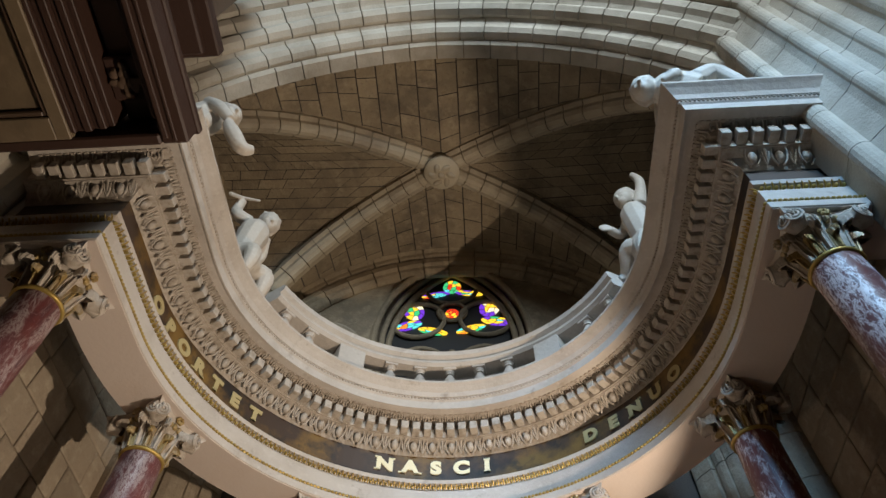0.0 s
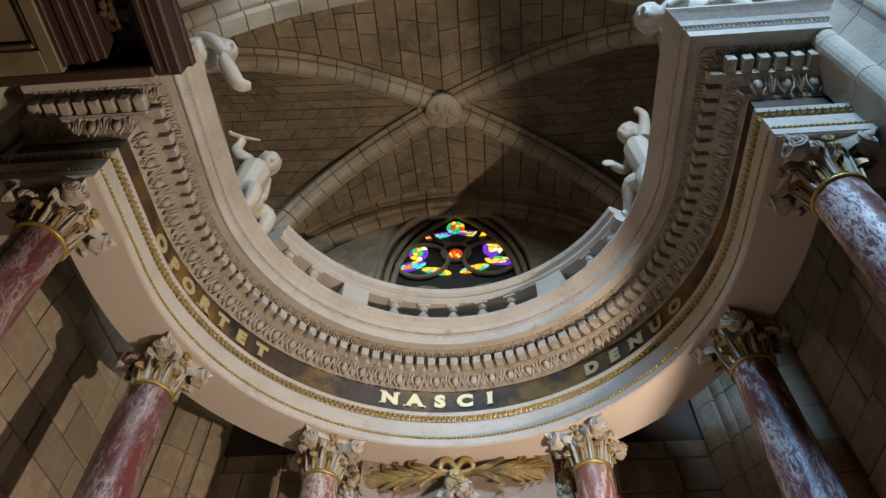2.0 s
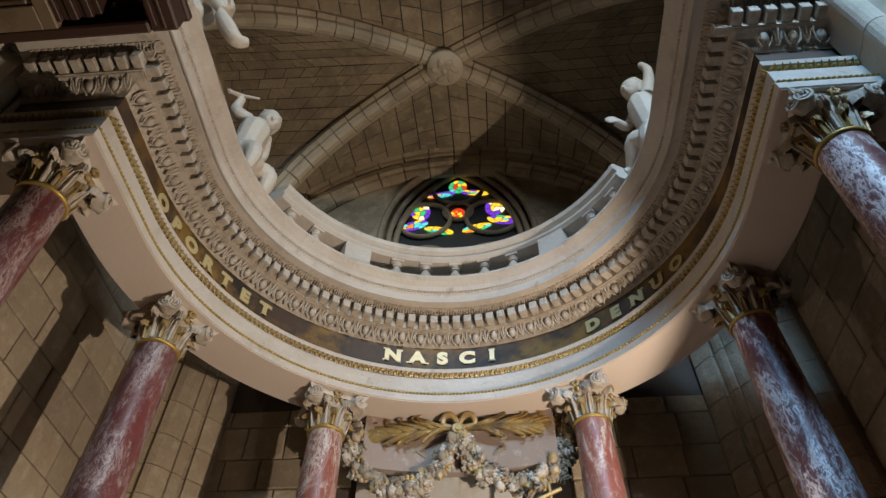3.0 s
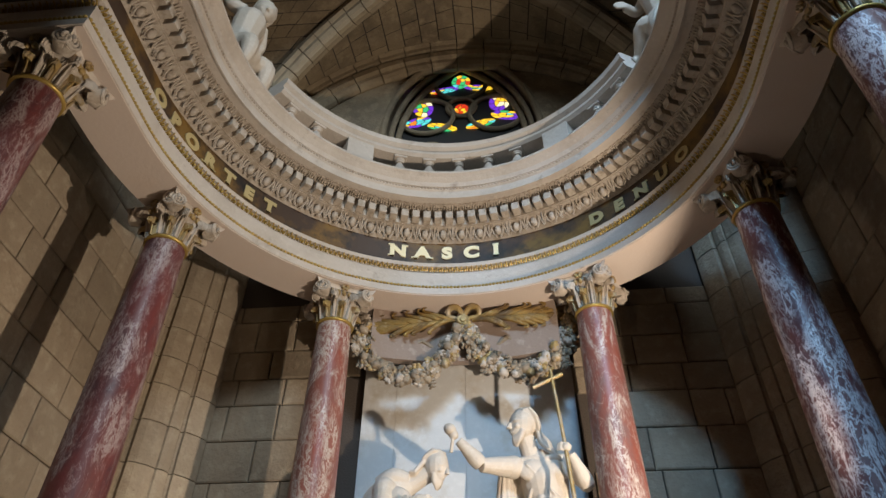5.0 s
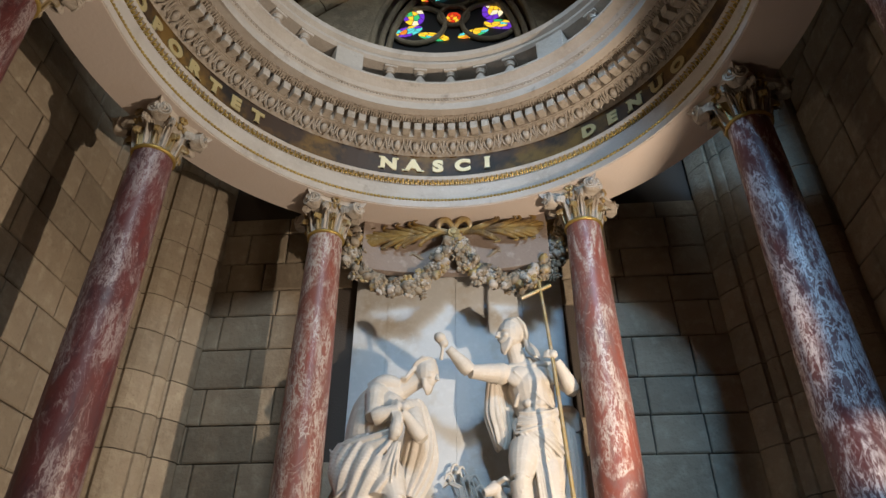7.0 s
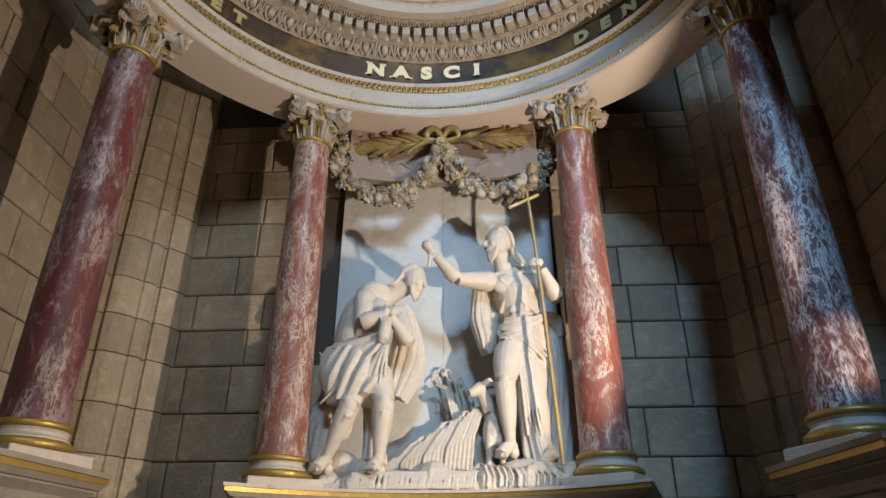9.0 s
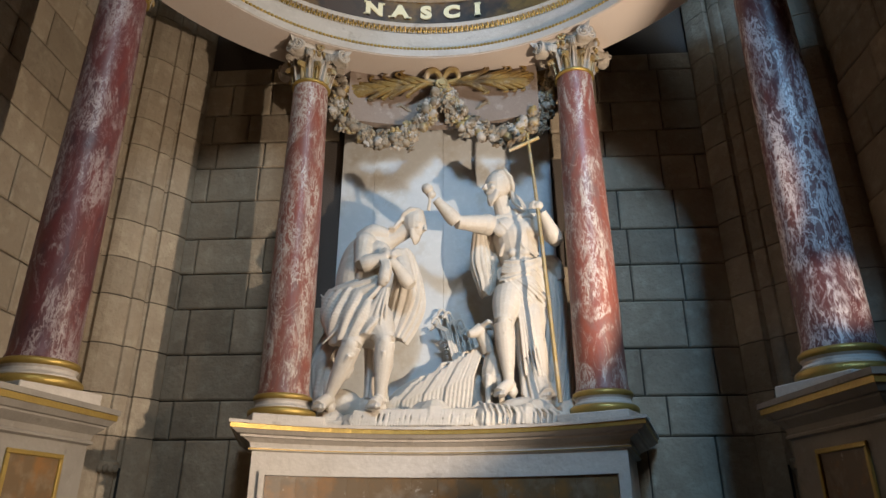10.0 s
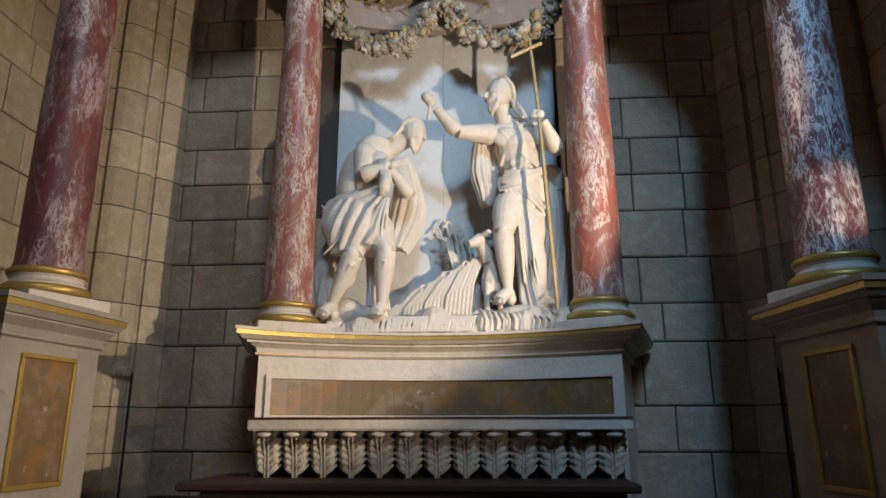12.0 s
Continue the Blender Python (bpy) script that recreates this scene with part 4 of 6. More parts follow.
COLS = [(-2.45, -0.43, RED_A), (-2.23, 1.02, RED_A), (-1.15, 2.20, RED_C), (1.15, 2.19, RED_C), (2.23, 1.02, RED_B), (2.43, -0.45, RED_B)]
for x, y, mt in COLS:
    a = math.atan2(-x, y - YC)
    if y < 0:
        a = math.radians(90 if x < 0 else -90)
    column(x, y, a, mt, {RED_A.name: "red streaked marble column with gilded base", RED_B.name: "red marble column with broad pale veins", RED_C.name: "grey-red marble column on the altar pedestal"}[mt.name])

# ---------- altar ----------
altar = thing("altar", (0, 2.2, 0), "cream painted altar pedestal with concave front", "altar")


def altar_plan(r, half, back=BW - 0.02, ext=0.0):
    """Concave front between the flared ends; closed plan loop."""
    pts = []
    a = math.asin(half / r) if half < r else 1.0
    for t in np.linspace(-a, a, 22):
        pts.append((r * math.sin(t), YC + r * math.cos(t)))
    return pts


def altar_body(bm, layers):
    """layers: (front radius, front half-width, flare, z)."""
    rings = []
    for r, half, flare, z in layers:
        f = altar_plan(r, half)
        rings.append([(x, y, z) for x, y in f] + [(half + flare, BW - 0.1, z), (-half - flare, BW - 0.1, z)])
    loft(bm, rings)


b = bmesh.new()
altar_body(b, [(2.075, 1.25, 0.40, 0.0), (2.075, 1.25, 0.40, 0.18), (2.09, 1.22, 0.33, 0.22), (2.10, 1.21, 0.32, 0.9), (2.10, 1.21, 0.26, 1.3), (2.10, 1.21, 0.25, 2.02)])
part("body", b, PAINT, altar)
b = bmesh.new()
altar_body(b, [(2.10, 1.215, 0.26, 2.02), (2.085, 1.225, 0.27, 2.028), (2.085, 1.225, 0.27, 2.04), (2.095, 1.22, 0.265, 2.045), (2.09, 1.225, 0.27, 2.075), (2.06, 1.25, 0.30, 2.10), (2.045, 1.262, 0.31, 2.104), (2.045, 1.262, 0.31, 2.118), (2.02, 1.275, 0.325, 2.125), (1.995, 1.29, 0.34, 2.148)])
part("cornice", b, PAINT, altar)
b = bmesh.new()
altar_body(b, [(1.985, 1.295, 0.345, 2.149), (1.985, 1.295, 0.345, 2.178)])
part("gilded_fillet", b, GOLD, altar, "gilded top fillet")
b = bmesh.new()
altar_body(b, [(1.975, 1.30, 0.35, 2.179), (1.975, 1.30, 0.35, 2.199)])
part("top", b, PAINT, altar)
b = bmesh.new()
altar_body(b, [(2.092, 1.215, 0.26, 2.030), (2.080, 1.228, 0.272, 2.0325), (2.080, 1.228, 0.272, 2.037), (2.092, 1.215, 0.26, 2.040)])
part("gilded_line", b, GOLD, altar)


def front_strip(bm, r0, r1, x0, x1, z0, z1, n=20):
    rr = (r0, r1)
    loft(bm, [[(r0 * x / r0, YC + math.sqrt(r0 * r0 - x * x), z0), (x, YC + math.sqrt(r1 * r1 - x * x), z0), (x, YC + math.sqrt(r1 * r1 - x * x), z1), (x, YC + math.sqrt(r0 * r0 - x * x), z1)] for x in np.linspace(x0, x1, n)])


# framed field of brown marble
for z0, z1, x0, x1 in ((1.872, 1.90, -1.15, 1.17), (1.60, 1.63, -1.15, 1.17), (1.63, 1.872, -1.15, -1.122), (1.63, 1.872, 1.142, 1.17)):
    b = bmesh.new()
    front_strip(b, 2.072, 2.11, x0, x1, z0, z1, 20 if x1 - x0 > 1 else 2)
    part("frame_strip", b, PAINT, altar)
edges = [-1.12, -0.945, -0.81, -0.63, -0.485, -0.335, -0.20, -0.02, 0.115, 0.285, 0.44, 0.60, 0.76, 0.90, 1.02, 1.14]
for x0, x1 in zip(edges, edges[1:]):
    b = bmesh.new()
    front_strip(b, 2.088, 2.12, x0 + 0.0004, x1 - 0.0004, 1.632, 1.87, 3)
    part("marble_slab", b, ONYX, altar, "brown veined marble slab")

# shelf on a row of carved leaf brackets
gradine = thing("altar_shelf", (0, 1.9, 1.25), "white stone shelf on a row of carved leaf brackets", "shelf")
b = bmesh.new()
loft(b, [[(x, 1.50, z), (x, 2.08, z), (x, 2.08, z2), (x, 1.50, z2)] for x, z, z2 in ((-1.145, 1.532, 1.60), (1.19, 1.532, 1.60))])
bmesh.ops.bevel(b, geom=b.edges[:], offset=0.008, segments=2, affect="EDGES")
part("shelf_board", b, PAINT, gradine)
b = bmesh.new()
box(b, -1.145, 1.19, 1.495, 2.08, 1.602, 1.612)
part("top_edge", b, WOOD, gradine, "thin dark top edge")
# dark walnut colour stands in for the shade between the brackets
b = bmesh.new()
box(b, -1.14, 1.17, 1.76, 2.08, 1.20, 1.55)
part("backing", b, WOOD, gradine, "dark board in place of the shade behind the brackets")
BR = mesh_from("leaf_bracket", lobed_leaf(0.32, 0.150, 0.07, 0.055, 7, 0.19, 1.1, 0.17), CARVED, True, 50)
for i in range(13):
    o = part("leaf_bracket", BR, None, gradine)
    o.matrix_basis = pose(-1.05 + 2.13 * i / 12, 1.66, 1.235)
    b = bmesh.new()
    x = -1.05 + 2.13 * i / 12
    blob(b, (x, 1.585, 1.515), (0.042, 0.03, 0.022), (15, 0, 0), 10, 7)
    for j in (-1, 1):
        limb(b, [(x + j * 0.012, 1.645, 1.24, 0.006), (x + j * 0.010, 1.625, 1.38, 0.006), (x + j * 0.016, 1.585, 1.50, 0.006)], 5)
    part("bracket_stem", b, CARVED, gradine, smooth=True)

mensa = thing("altar_table", (0, 1.5, 0), "dark wooden altar table top in front of the shelf", "table")
b = bmesh.new()
box(b, -1.45, 1.16, 1.25, 2.06, 1.20, 1.25, 0.012)
part("tabletop", b, WOOD, mensa)
b = bmesh.new()
box(b, -1.35, 1.10, 1.36, 2.05, 0.15, 1.20, 0.01)
part("front_panel", b, WOODL, mensa, "shaded painted front")
b = bmesh.new()
box(b, -1.5, 1.3, 1.30, 2.06, 0.0, 0.15, 0.01)
part("footing", b, PAINT, mensa)

# ---------- side pedestals ----------


def pedestal(x, y, turn, deep, front, label):
    """Pedestal of a side column: base, die with a framed marble panel, moulded cap."""
    e = thing("pedestal", (x, y, 0), label, "pedestal", "column pedestals")
    m = Matrix.Translation((x, y, 0)) @ Matrix.Rotation(turn, 4, "Z")
    W, D, F = 0.27, deep, front

    def block(name, layers, mat, lab=""):
        b = bmesh.new()
        loft(b, [[m @ Vector((sx * (W + o), (-(F + o) if sy < 0 else D + o), z)) for sx, sy in ((-1, -1), (1, -1), (1, 1), (-1, 1))] for o, z in layers])
        return part(name, b, mat, e, lab)
    block("base", [(0.10, 0), (0.10, 0.85), (0.09, 0.87), (0.09, 1.02), (0.07, 1.04), (0.05, 1.10), (0.01, 1.15)], SHADEP)
    die = block("die", [(0.0, 1.15), (0.0, 1.99)], SHADEP)
    block("cap", [(0.0, 1.99), (0.02, 2.0), (0.02, 2.012), (0.01, 2.02), (0.015, 2.05), (0.05, 2.085), (0.055, 2.09), (0.055, 2.10), (0.07, 2.105), (0.09, 2.135)], SHADEP)
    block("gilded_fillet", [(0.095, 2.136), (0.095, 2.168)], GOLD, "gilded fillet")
    block("top", [(0.105, 2.169), (0.105, 2.199)], SHADEP)
    for face in ("front", "left", "right"):
        if face == "front":
            f = m @ Matrix.Translation((0, -F, 0))
        else:
            s = -1 if face == "left" else 1
            f = m @ Matrix.Translation((s * W, (D - F) / 2 - 0.02, 0)) @ Matrix.Rotation(s * math.pi / 2, 4, "Z")
        for (x0, x1, z0, z1) in ((-0.20, 0.20, 1.90, 1.925), (-0.20, 0.20, 1.25, 1.275), (-0.20, -0.175, 1.275, 1.90), (0.175, 0.20, 1.275, 1.90)):
            b = bmesh.new()
            box(b, x0, x1, -0.016, 0.0, z0, z1, 0.004)
            b.transform(f)
            part("panel_frame", b, GOLD, e)
        b = bmesh.new()
        box(b, -0.174, 0.174, -0.004, 0.0, 1.276, 1.899)
        b.transform(f)
        part("panel", b, ONYX, e, "brown marble panel")
    return e


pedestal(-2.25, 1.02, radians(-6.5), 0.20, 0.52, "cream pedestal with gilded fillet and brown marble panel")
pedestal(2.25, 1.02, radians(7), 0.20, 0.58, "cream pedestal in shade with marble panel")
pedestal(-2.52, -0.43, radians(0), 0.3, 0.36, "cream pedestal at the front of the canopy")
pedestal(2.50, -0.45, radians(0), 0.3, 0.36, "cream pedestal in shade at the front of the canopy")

# ---------- backing panel and statues ----------
panel = thing("backing_panel", (0, BW, 2.2), "stained grey-white plaster panel of upright boards behind the statues", "panel")
for x0, x1 in ((-0.97, -0.66), (-0.66, -0.02), (-0.02, 0.60), (0.60, 0.97)):
    b = bmesh.new()
    box(b, x0 + 0.0008, x1 - 0.0008, BW - 0.045, BW + 0.02, 2.2, 5.6, 0.0015)
    part("board", b, PANEL, panel)


def statue(name, bm, at, label, category, group="", voxel=0.0062, mat=STATUE):
    """Fuse overlapping forms into one carved mesh."""
    me = mesh_from(name, bm, mat)
    tmp = bpy.data.objects.new(name, me)
    scene.collection.objects.link(tmp)
    md = tmp.modifiers.new("fuse", "REMESH")
    md.mode, md.voxel_size = "VOXEL", voxel
    sm = tmp.modifiers.new("soften", "SMOOTH")
    sm.factor, sm.iterations = 0.4, 1
    out = bpy.data.meshes.new_from_object(tmp.evaluated_get(bpy.context.evaluated_depsgraph_get()))
    bpy.data.objects.remove(tmp)
    out.name = name
    out.polygons.foreach_set("use_smooth", [True] * len(out.polygons))
    out.update()
    return tagged(new(name, out), label, category, group)


def head_of(bm, c, size, look_dir, beard=True, hair=True, tilt=0):
    """A plain sculpted head: skull, brow, nose, beard, locks. look_dir: unit (x, y, z)."""
    c, d = Vector(c), Vector(look_dir).normalized()
    up = (Vector((0, 0, 1)) - d * d.z).normalized()
    side = d.cross(up)
    def at(f, u, s=0):
        return c + d * f * size + up * u * size + side * s * size
    blob(bm, at(0, 0.08), (size * 0.82, size * 0.82, size), (0, 0, 0), 14, 10)
    blob(bm, at(0.38, -0.25), (size * 0.52, size * 0.52, size * 0.66), (0, 0, 0), 12, 8)
    limb(bm, [(*at(0.84, 0.22), size * 0.09), (*at(1.02, -0.02), size * 0.13), (*at(1.06, -0.14), size * 0.16)], 8)
    for s in (-1, 1):
        limb(bm, [(*at(0.70, 0.22, 0.12 * s), size * 0.10), (*at(0.68, 0.26, 0.38 * s), size * 0.10), (*at(0.5, 0.16, 0.58 * s), size * 0.08)], 6)
        blob(bm, at(0.62, -0.14, 0.36 * s), (size * 0.2, size * 0.2, size * 0.16))
    limb(bm, [(*at(0.82, -0.42, 0.16), size * 0.09), (*at(0.88, -0.42), size * 0.10), (*at(0.82, -0.42, -0.16), size * 0.09)], 6)
    rr = random.Random(int(size * 1000))
    if beard:
        for i in range(9):
            s = (i - 4) / 4
            limb(bm, [(*at(0.60 - 0.2 * abs(s), -0.45, 0.5 * s), size * 0.18), (*at(0.80 - 0.2 * abs(s), -0.85, 0.36 * s), size * 0.18), (*at(0.78, -1.30 + 0.2 * abs(s), 0.22 * s), size * 0.10)], 8)
    if hair:
        blob(bm, at(-0.30, 0.22), (size * 0.80, size * 0.80, size * 0.86), (0, 0, 0), 16, 12)
        for i in range(34):
            s = -1 + 2 * i / 33
            w = size * rr.uniform(0.09, 0.15)
            fr = 0.30 * (1 - s * s) + rr.uniform(-0.25, 0.1)
            limb(bm, [(*at(-0.1 + 0.4 * fr, 1.12 - 0.12 * s * s, 0.30 * s), w * 0.8), (*at(fr - 0.22, 0.86, 0.74 * s), w), (*at(fr * 0.4 - 0.52, 0.30, 0.90 * s), w), (*at(-0.72, -0.30, 0.72 * s), w * 1.1), (*at(-0.72 + rr.uniform(-0.2, 0.1), -0.80, 0.5 * s), w * 0.5)], 7)


def fingers(bm, palm, d, size, seed=0):
    palm, d = Vector(palm), Vector(d).normalized()
    blob(bm, palm, (size * 0.5, size * 0.4, size * 0.5))
    side = d.cross(Vector((0, 1, 0))).normalized()
    for i in range(4):
        o = side * (i - 1.5) * size * 0.24
        limb(bm, [(*(palm + o), size * 0.14), (*(palm + o + d * size * 0.6), size * 0.13), (*(palm + o * 0.8 + d * size * 1.0 + Vector((0, 0.02, -0.01))), size * 0.09)], 6)


def drape(bm, rows, folds, depth, seed=0, sharp=0.6, n=110, sway=0.25):
    """Hanging cloth in crisp folds: rows of (x, y, z, rx, ry, turn); folds narrow at the gathers and deepen towards the hem."""
    r = random.Random(seed)
    ph = [r.uniform(0, 6.28) for _ in range(5)]
    rows = curved(rows, 6)
    rings = []
    for k, (x, y, z, rx, ry, tw) in enumerate(rows):
        t = k / (len(rows) - 1)
        ring = []
        for i in range(n):
            a = 2 * math.pi * i / n
            u = 2 * folds * (a + tw) + sway * math.sin(2 * a + 4 * t + ph[1]) * 3
            w = 2 * abs(math.sin(u / 2 + ph[0])) ** sharp - 1.1 + 0.5 * (abs(math.sin(0.8 * u + ph[2] + t)) - 0.6)
            f = 1 + depth * (0.45 + 0.75 * t) * w + 0.06 * math.sin(3 * a + ph[3])
            ring.append((x + rx * f * math.cos(a), y + ry * f * math.sin(a), z + 0.025 * math.sin(2 * a + ph[4])))
        rings.append(ring)
    loft(bm, rings)


def creases(bm, a, b, sag, count, rad, spread, seed=0, bulge=0.03):
    """Folds of stretched cloth that fan out from one gather a to a line at b. spread: (dx, dz) across the far end."""
    r = random.Random(seed)
    a, b = Vector(a), Vector(b)
    for i in range(count):
        u = i / max(count - 1, 1) - 0.5
        e = b + Vector((spread[0] * u, 0.02 * r.uniform(-1, 1), spread[1] * u))
        s0 = a + Vector((spread[0] * u * 0.3, 0.01 * r.uniform(-1, 1), spread[1] * u * 0.3))
        m1 = s0.lerp(e, 0.35) + Vector((0, -bulge, -sag * r.uniform(0.7, 1.2)))
        m2 = s0.lerp(e, 0.7) + Vector((0, -bulge, -sag * r.uniform(0.6, 1.1)))
        w = rad * r.uniform(0.75, 1.3)
        limb(bm, [(*s0, w * 0.6), (*m1, w), (*m2, w * 1.1), (*e, w * 0.5)], 9)


def leg(bm, hip, knee, ankle, toe, thick=1.0):
    """Thigh, kneecap, shin, calf, ankle bones and a foot with toes."""
    h, k, a, t = Vector(hip), Vector(knee), Vector(ankle), Vector(toe)
    limb(bm, [(*h, 0.118 * thick), (*h.lerp(k, 0.45), 0.112 * thick), (*h.lerp(k, 0.85), 0.083 * thick), (*k, 0.078 * thick)], 18)
    blob(bm, k + Vector((0, -0.028, 0.0)), (0.052, 0.05, 0.06), (0, 0, 0), 14, 10)
    blob(bm, k + Vector((0, -0.02, -0.07)), (0.04, 0.04, 0.04), (0, 0, 0), 12, 8)
    limb(bm, [(*k, 0.076 * thick), (*k.lerp(a, 0.3), 0.074 * thick), (*k.lerp(a, 0.65), 0.056 * thick), (*k.lerp(a, 0.9), 0.041), (*a, 0.044)], 18)
    blob(bm, k.lerp(a, 0.32) + Vector((0.01, 0.035, 0)), (0.062, 0.065, 0.12), (0, 0, 0), 14, 10)
    limb(bm, [(*(k + Vector((0, -0.055, -0.08))), 0.018), (*(k.lerp(a, 0.5) + Vector((0, -0.042, 0))), 0.02), (*(k.lerp(a, 0.9) + Vector((0, -0.022, 0))), 0.018)], 8)
    for s_ in (-1, 1):
        blob(bm, a + Vector((s_ * 0.036, 0.01, -0.005)), (0.018, 0.02, 0.022), (0, 0, 0), 8, 6)
    d = (t - a)
    d.z = 0
    d.normalize()
    side = d.cross(Vector((0, 0, 1)))
    heel = a - d * 0.035 + Vector((0, 0, -0.05))
    blob(bm, heel, (0.042, 0.045, 0.045))
    limb(bm, [(*a, 0.044), (*(a.lerp(t, 0.45) + Vector((0, 0, 0.006))), 0.046), (*a.lerp(t, 0.8), 0.048)], 12)
    for i in range(5):
        o = side * (i - 2) * 0.022
        b0 = a.lerp(t, 0.72) + o
        e = t + o * 1.15 - d * 0.014 * abs(i - 1.2)
        limb(bm, [(*b0, 0.02), (*(b0.lerp(e, 0.6) + Vector((0, 0, 0.006))), 0.016), (*e, 0.014)], 7)


def arm(bm, sh, el, wr, r0=0.078):
    """Deltoid, upper arm with biceps, elbow, forearm tapering to the wrist."""
    s0, e, w = Vector(sh), Vector(el), Vector(wr)
    blob(bm, s0.lerp(e, 0.12), (r0 * 1.15, r0 * 1.15, r0 * 1.15), (0, 0, 0), 16, 12)
    limb(bm, [(*s0, r0), (*s0.lerp(e, 0.4), r0 * 0.98), (*s0.lerp(e, 0.8), r0 * 0.78), (*e, r0 * 0.72)], 16)
    limb(bm, [(*e, r0 * 0.72), (*e.lerp(w, 0.25), r0 * 0.80), (*e.lerp(w, 0.65), r0 * 0.60), (*w, r0 * 0.44)], 16)


# bowing figure with crossed arms and a loincloth
b = bmesh.new()
limb(b, [(-0.66, 2.36, 3.14, 0.185), (-0.68, 2.37, 3.28, 0.175), (-0.665, 2.36, 3.42, 0.18), (-0.61, 2.35, 3.57, 0.185), (-0.52, 2.34, 3.68, 0.14), (-0.43, 2.33, 3.73, 0.09)], 24)
blob(b, (-0.66, 2.40, 3.56), (0.15, 0.17, 0.17), (0, 25, 0), 20, 14)          # shoulder blades
blob(b, (-0.50, 2.23, 3.56), (0.12, 0.10, 0.10), (0, 20, 0), 16, 12)          # chest
blob(b, (-0.56, 2.22, 3.36), (0.12, 0.08, 0.11), (0, 10, 0), 16, 12)          # belly
for z, w in ((3.44, 0.10), (3.40, 0.11), (3.36, 0.11)):
    limb(b, [(-0.70, 2.23, z, 0.012), (-0.62, 2.18, z - 0.02, 0.015), (-0.52, 2.17, z - 0.01, 0.013)], 7)
limb(b, [(-0.66, 2.27, 3.70, 0.06), (-0.55, 2.25, 3.75, 0.07), (-0.44, 2.28, 3.74, 0.055)], 14)
limb(b, [(-0.45, 2.33, 3.71, 0.085), (-0.36, 2.32, 3.755, 0.070), (-0.29, 2.31, 3.79, 0.068)], 14)
head_of(b, (-0.225, 2.29, 3.835), 0.118, (0.80, -0.36, -0.50))
for i in range(6):                                                            # long hair over the nape
    limb(b, [(-0.29 - 0.006 * i, 2.24 + 0.018 * i, 3.90, 0.016), (-0.34 - 0.006 * i, 2.23 + 0.018 * i, 3.83, 0.020), (-0.38 - 0.006 * i, 2.22 + 0.018 * i, 3.775 - 0.004 * i, 0.018), (-0.42 - 0.006 * i, 2.22 + 0.018 * i, 3.78 - 0.01 * i, 0.010)], 7)
arm(b, (-0.60, 2.22, 3.66), (-0.60, 2.11, 3.42), (-0.40, 2.09, 3.475), 0.082)
fingers(b, (-0.36, 2.09, 3.49), (0.85, 0.1, 0.5), 0.072)
arm(b, (-0.36, 2.36, 3.60), (-0.245, 2.22, 3.29), (-0.38, 2.10, 3.46), 0.074)
fingers(b, (-0.41, 2.085, 3.495), (-0.55, 0, 0.8), 0.07)
drape(b, [(-0.69, 2.34, 3.30, 0.20, 0.17, 0.0), (-0.68, 2.32, 3.20, 0.235, 0.21, 0.35), (-0.64, 2.29, 3.06, 0.26, 0.235, 0.75), (-0.61, 2.27, 2.94, 0.24, 0.215, 1.1), (-0.60, 2.26, 2.84, 0.21, 0.19, 1.4)], 7, 0.12, 3, 0.7)
creases(b, (-0.40, 2.10, 3.30), (-0.86, 2.19, 3.14), 0.02, 12, 0.012, (0.06, 0.26), 1, 0.018)
creases(b, (-0.43, 2.08, 3.26), (-0.76, 2.13, 2.92), 0.02, 9, 0.011, (0.24, 0.22), 2, 0.015)
creases(b, (-0.41, 2.08, 3.22), (-0.50, 2.09, 2.92), 0.0, 7, 0.011, (0.18, 0.05), 5, 0.015)
for i in range(7):                                                            # torn fringe of the cloth at the hip
    limb(b, [(-0.86, 2.25, 3.22 - 0.02 * i, 0.016), (-0.92, 2.25, 3.20 - 0.028 * i, 0.014), (-0.945 + 0.006 * i, 2.26, 3.24 - 0.045 * i, 0.006)], 6)
limb(b, [(-0.45, 2.12, 3.46, 0.03), (-0.41, 2.07, 3.38, 0.045), (-0.42, 2.07, 3.30, 0.05), (-0.44, 2.08, 3.24, 0.03)], 12)   # knot
for i in range(4):
    limb(b, [(-0.45 + 0.02 * i, 2.06, 3.44, 0.010), (-0.42 + 0.014 * i, 2.035, 3.36, 0.014), (-0.44 + 0.016 * i, 2.05, 3.25, 0.010)], 7)
drape(b, [(-0.30, 2.38, 3.62, 0.07, 0.06, 0), (-0.28, 2.42, 3.42, 0.11, 0.07, 0.2), (-0.29, 2.46, 3.22, 0.135, 0.075, 0.4), (-0.33, 2.48, 3.05, 0.12, 0.07, 0.5), (-0.37, 2.48, 2.90, 0.08, 0.06, 0.6)], 6, 0.18, 5)
drape(b, [(-0.52, 2.40, 2.95, 0.10, 0.06, 0), (-0.51, 2.40, 2.75, 0.085, 0.055, 0.2), (-0.51, 2.40, 2.55, 0.075, 0.055, 0.3), (-0.50, 2.38, 2.42, 0.08, 0.06, 0.4)], 5, 0.2, 15)
leg(b, (-0.64, 2.26, 3.05), (-0.655, 2.13, 2.79), (-0.825, 2.22, 2.42), (-0.875, 2.08, 2.33))
leg(b, (-0.50, 2.24, 3.05), (-0.405, 2.13, 2.815), (-0.445, 2.21, 2.41), (-0.475, 2.06, 2.33))
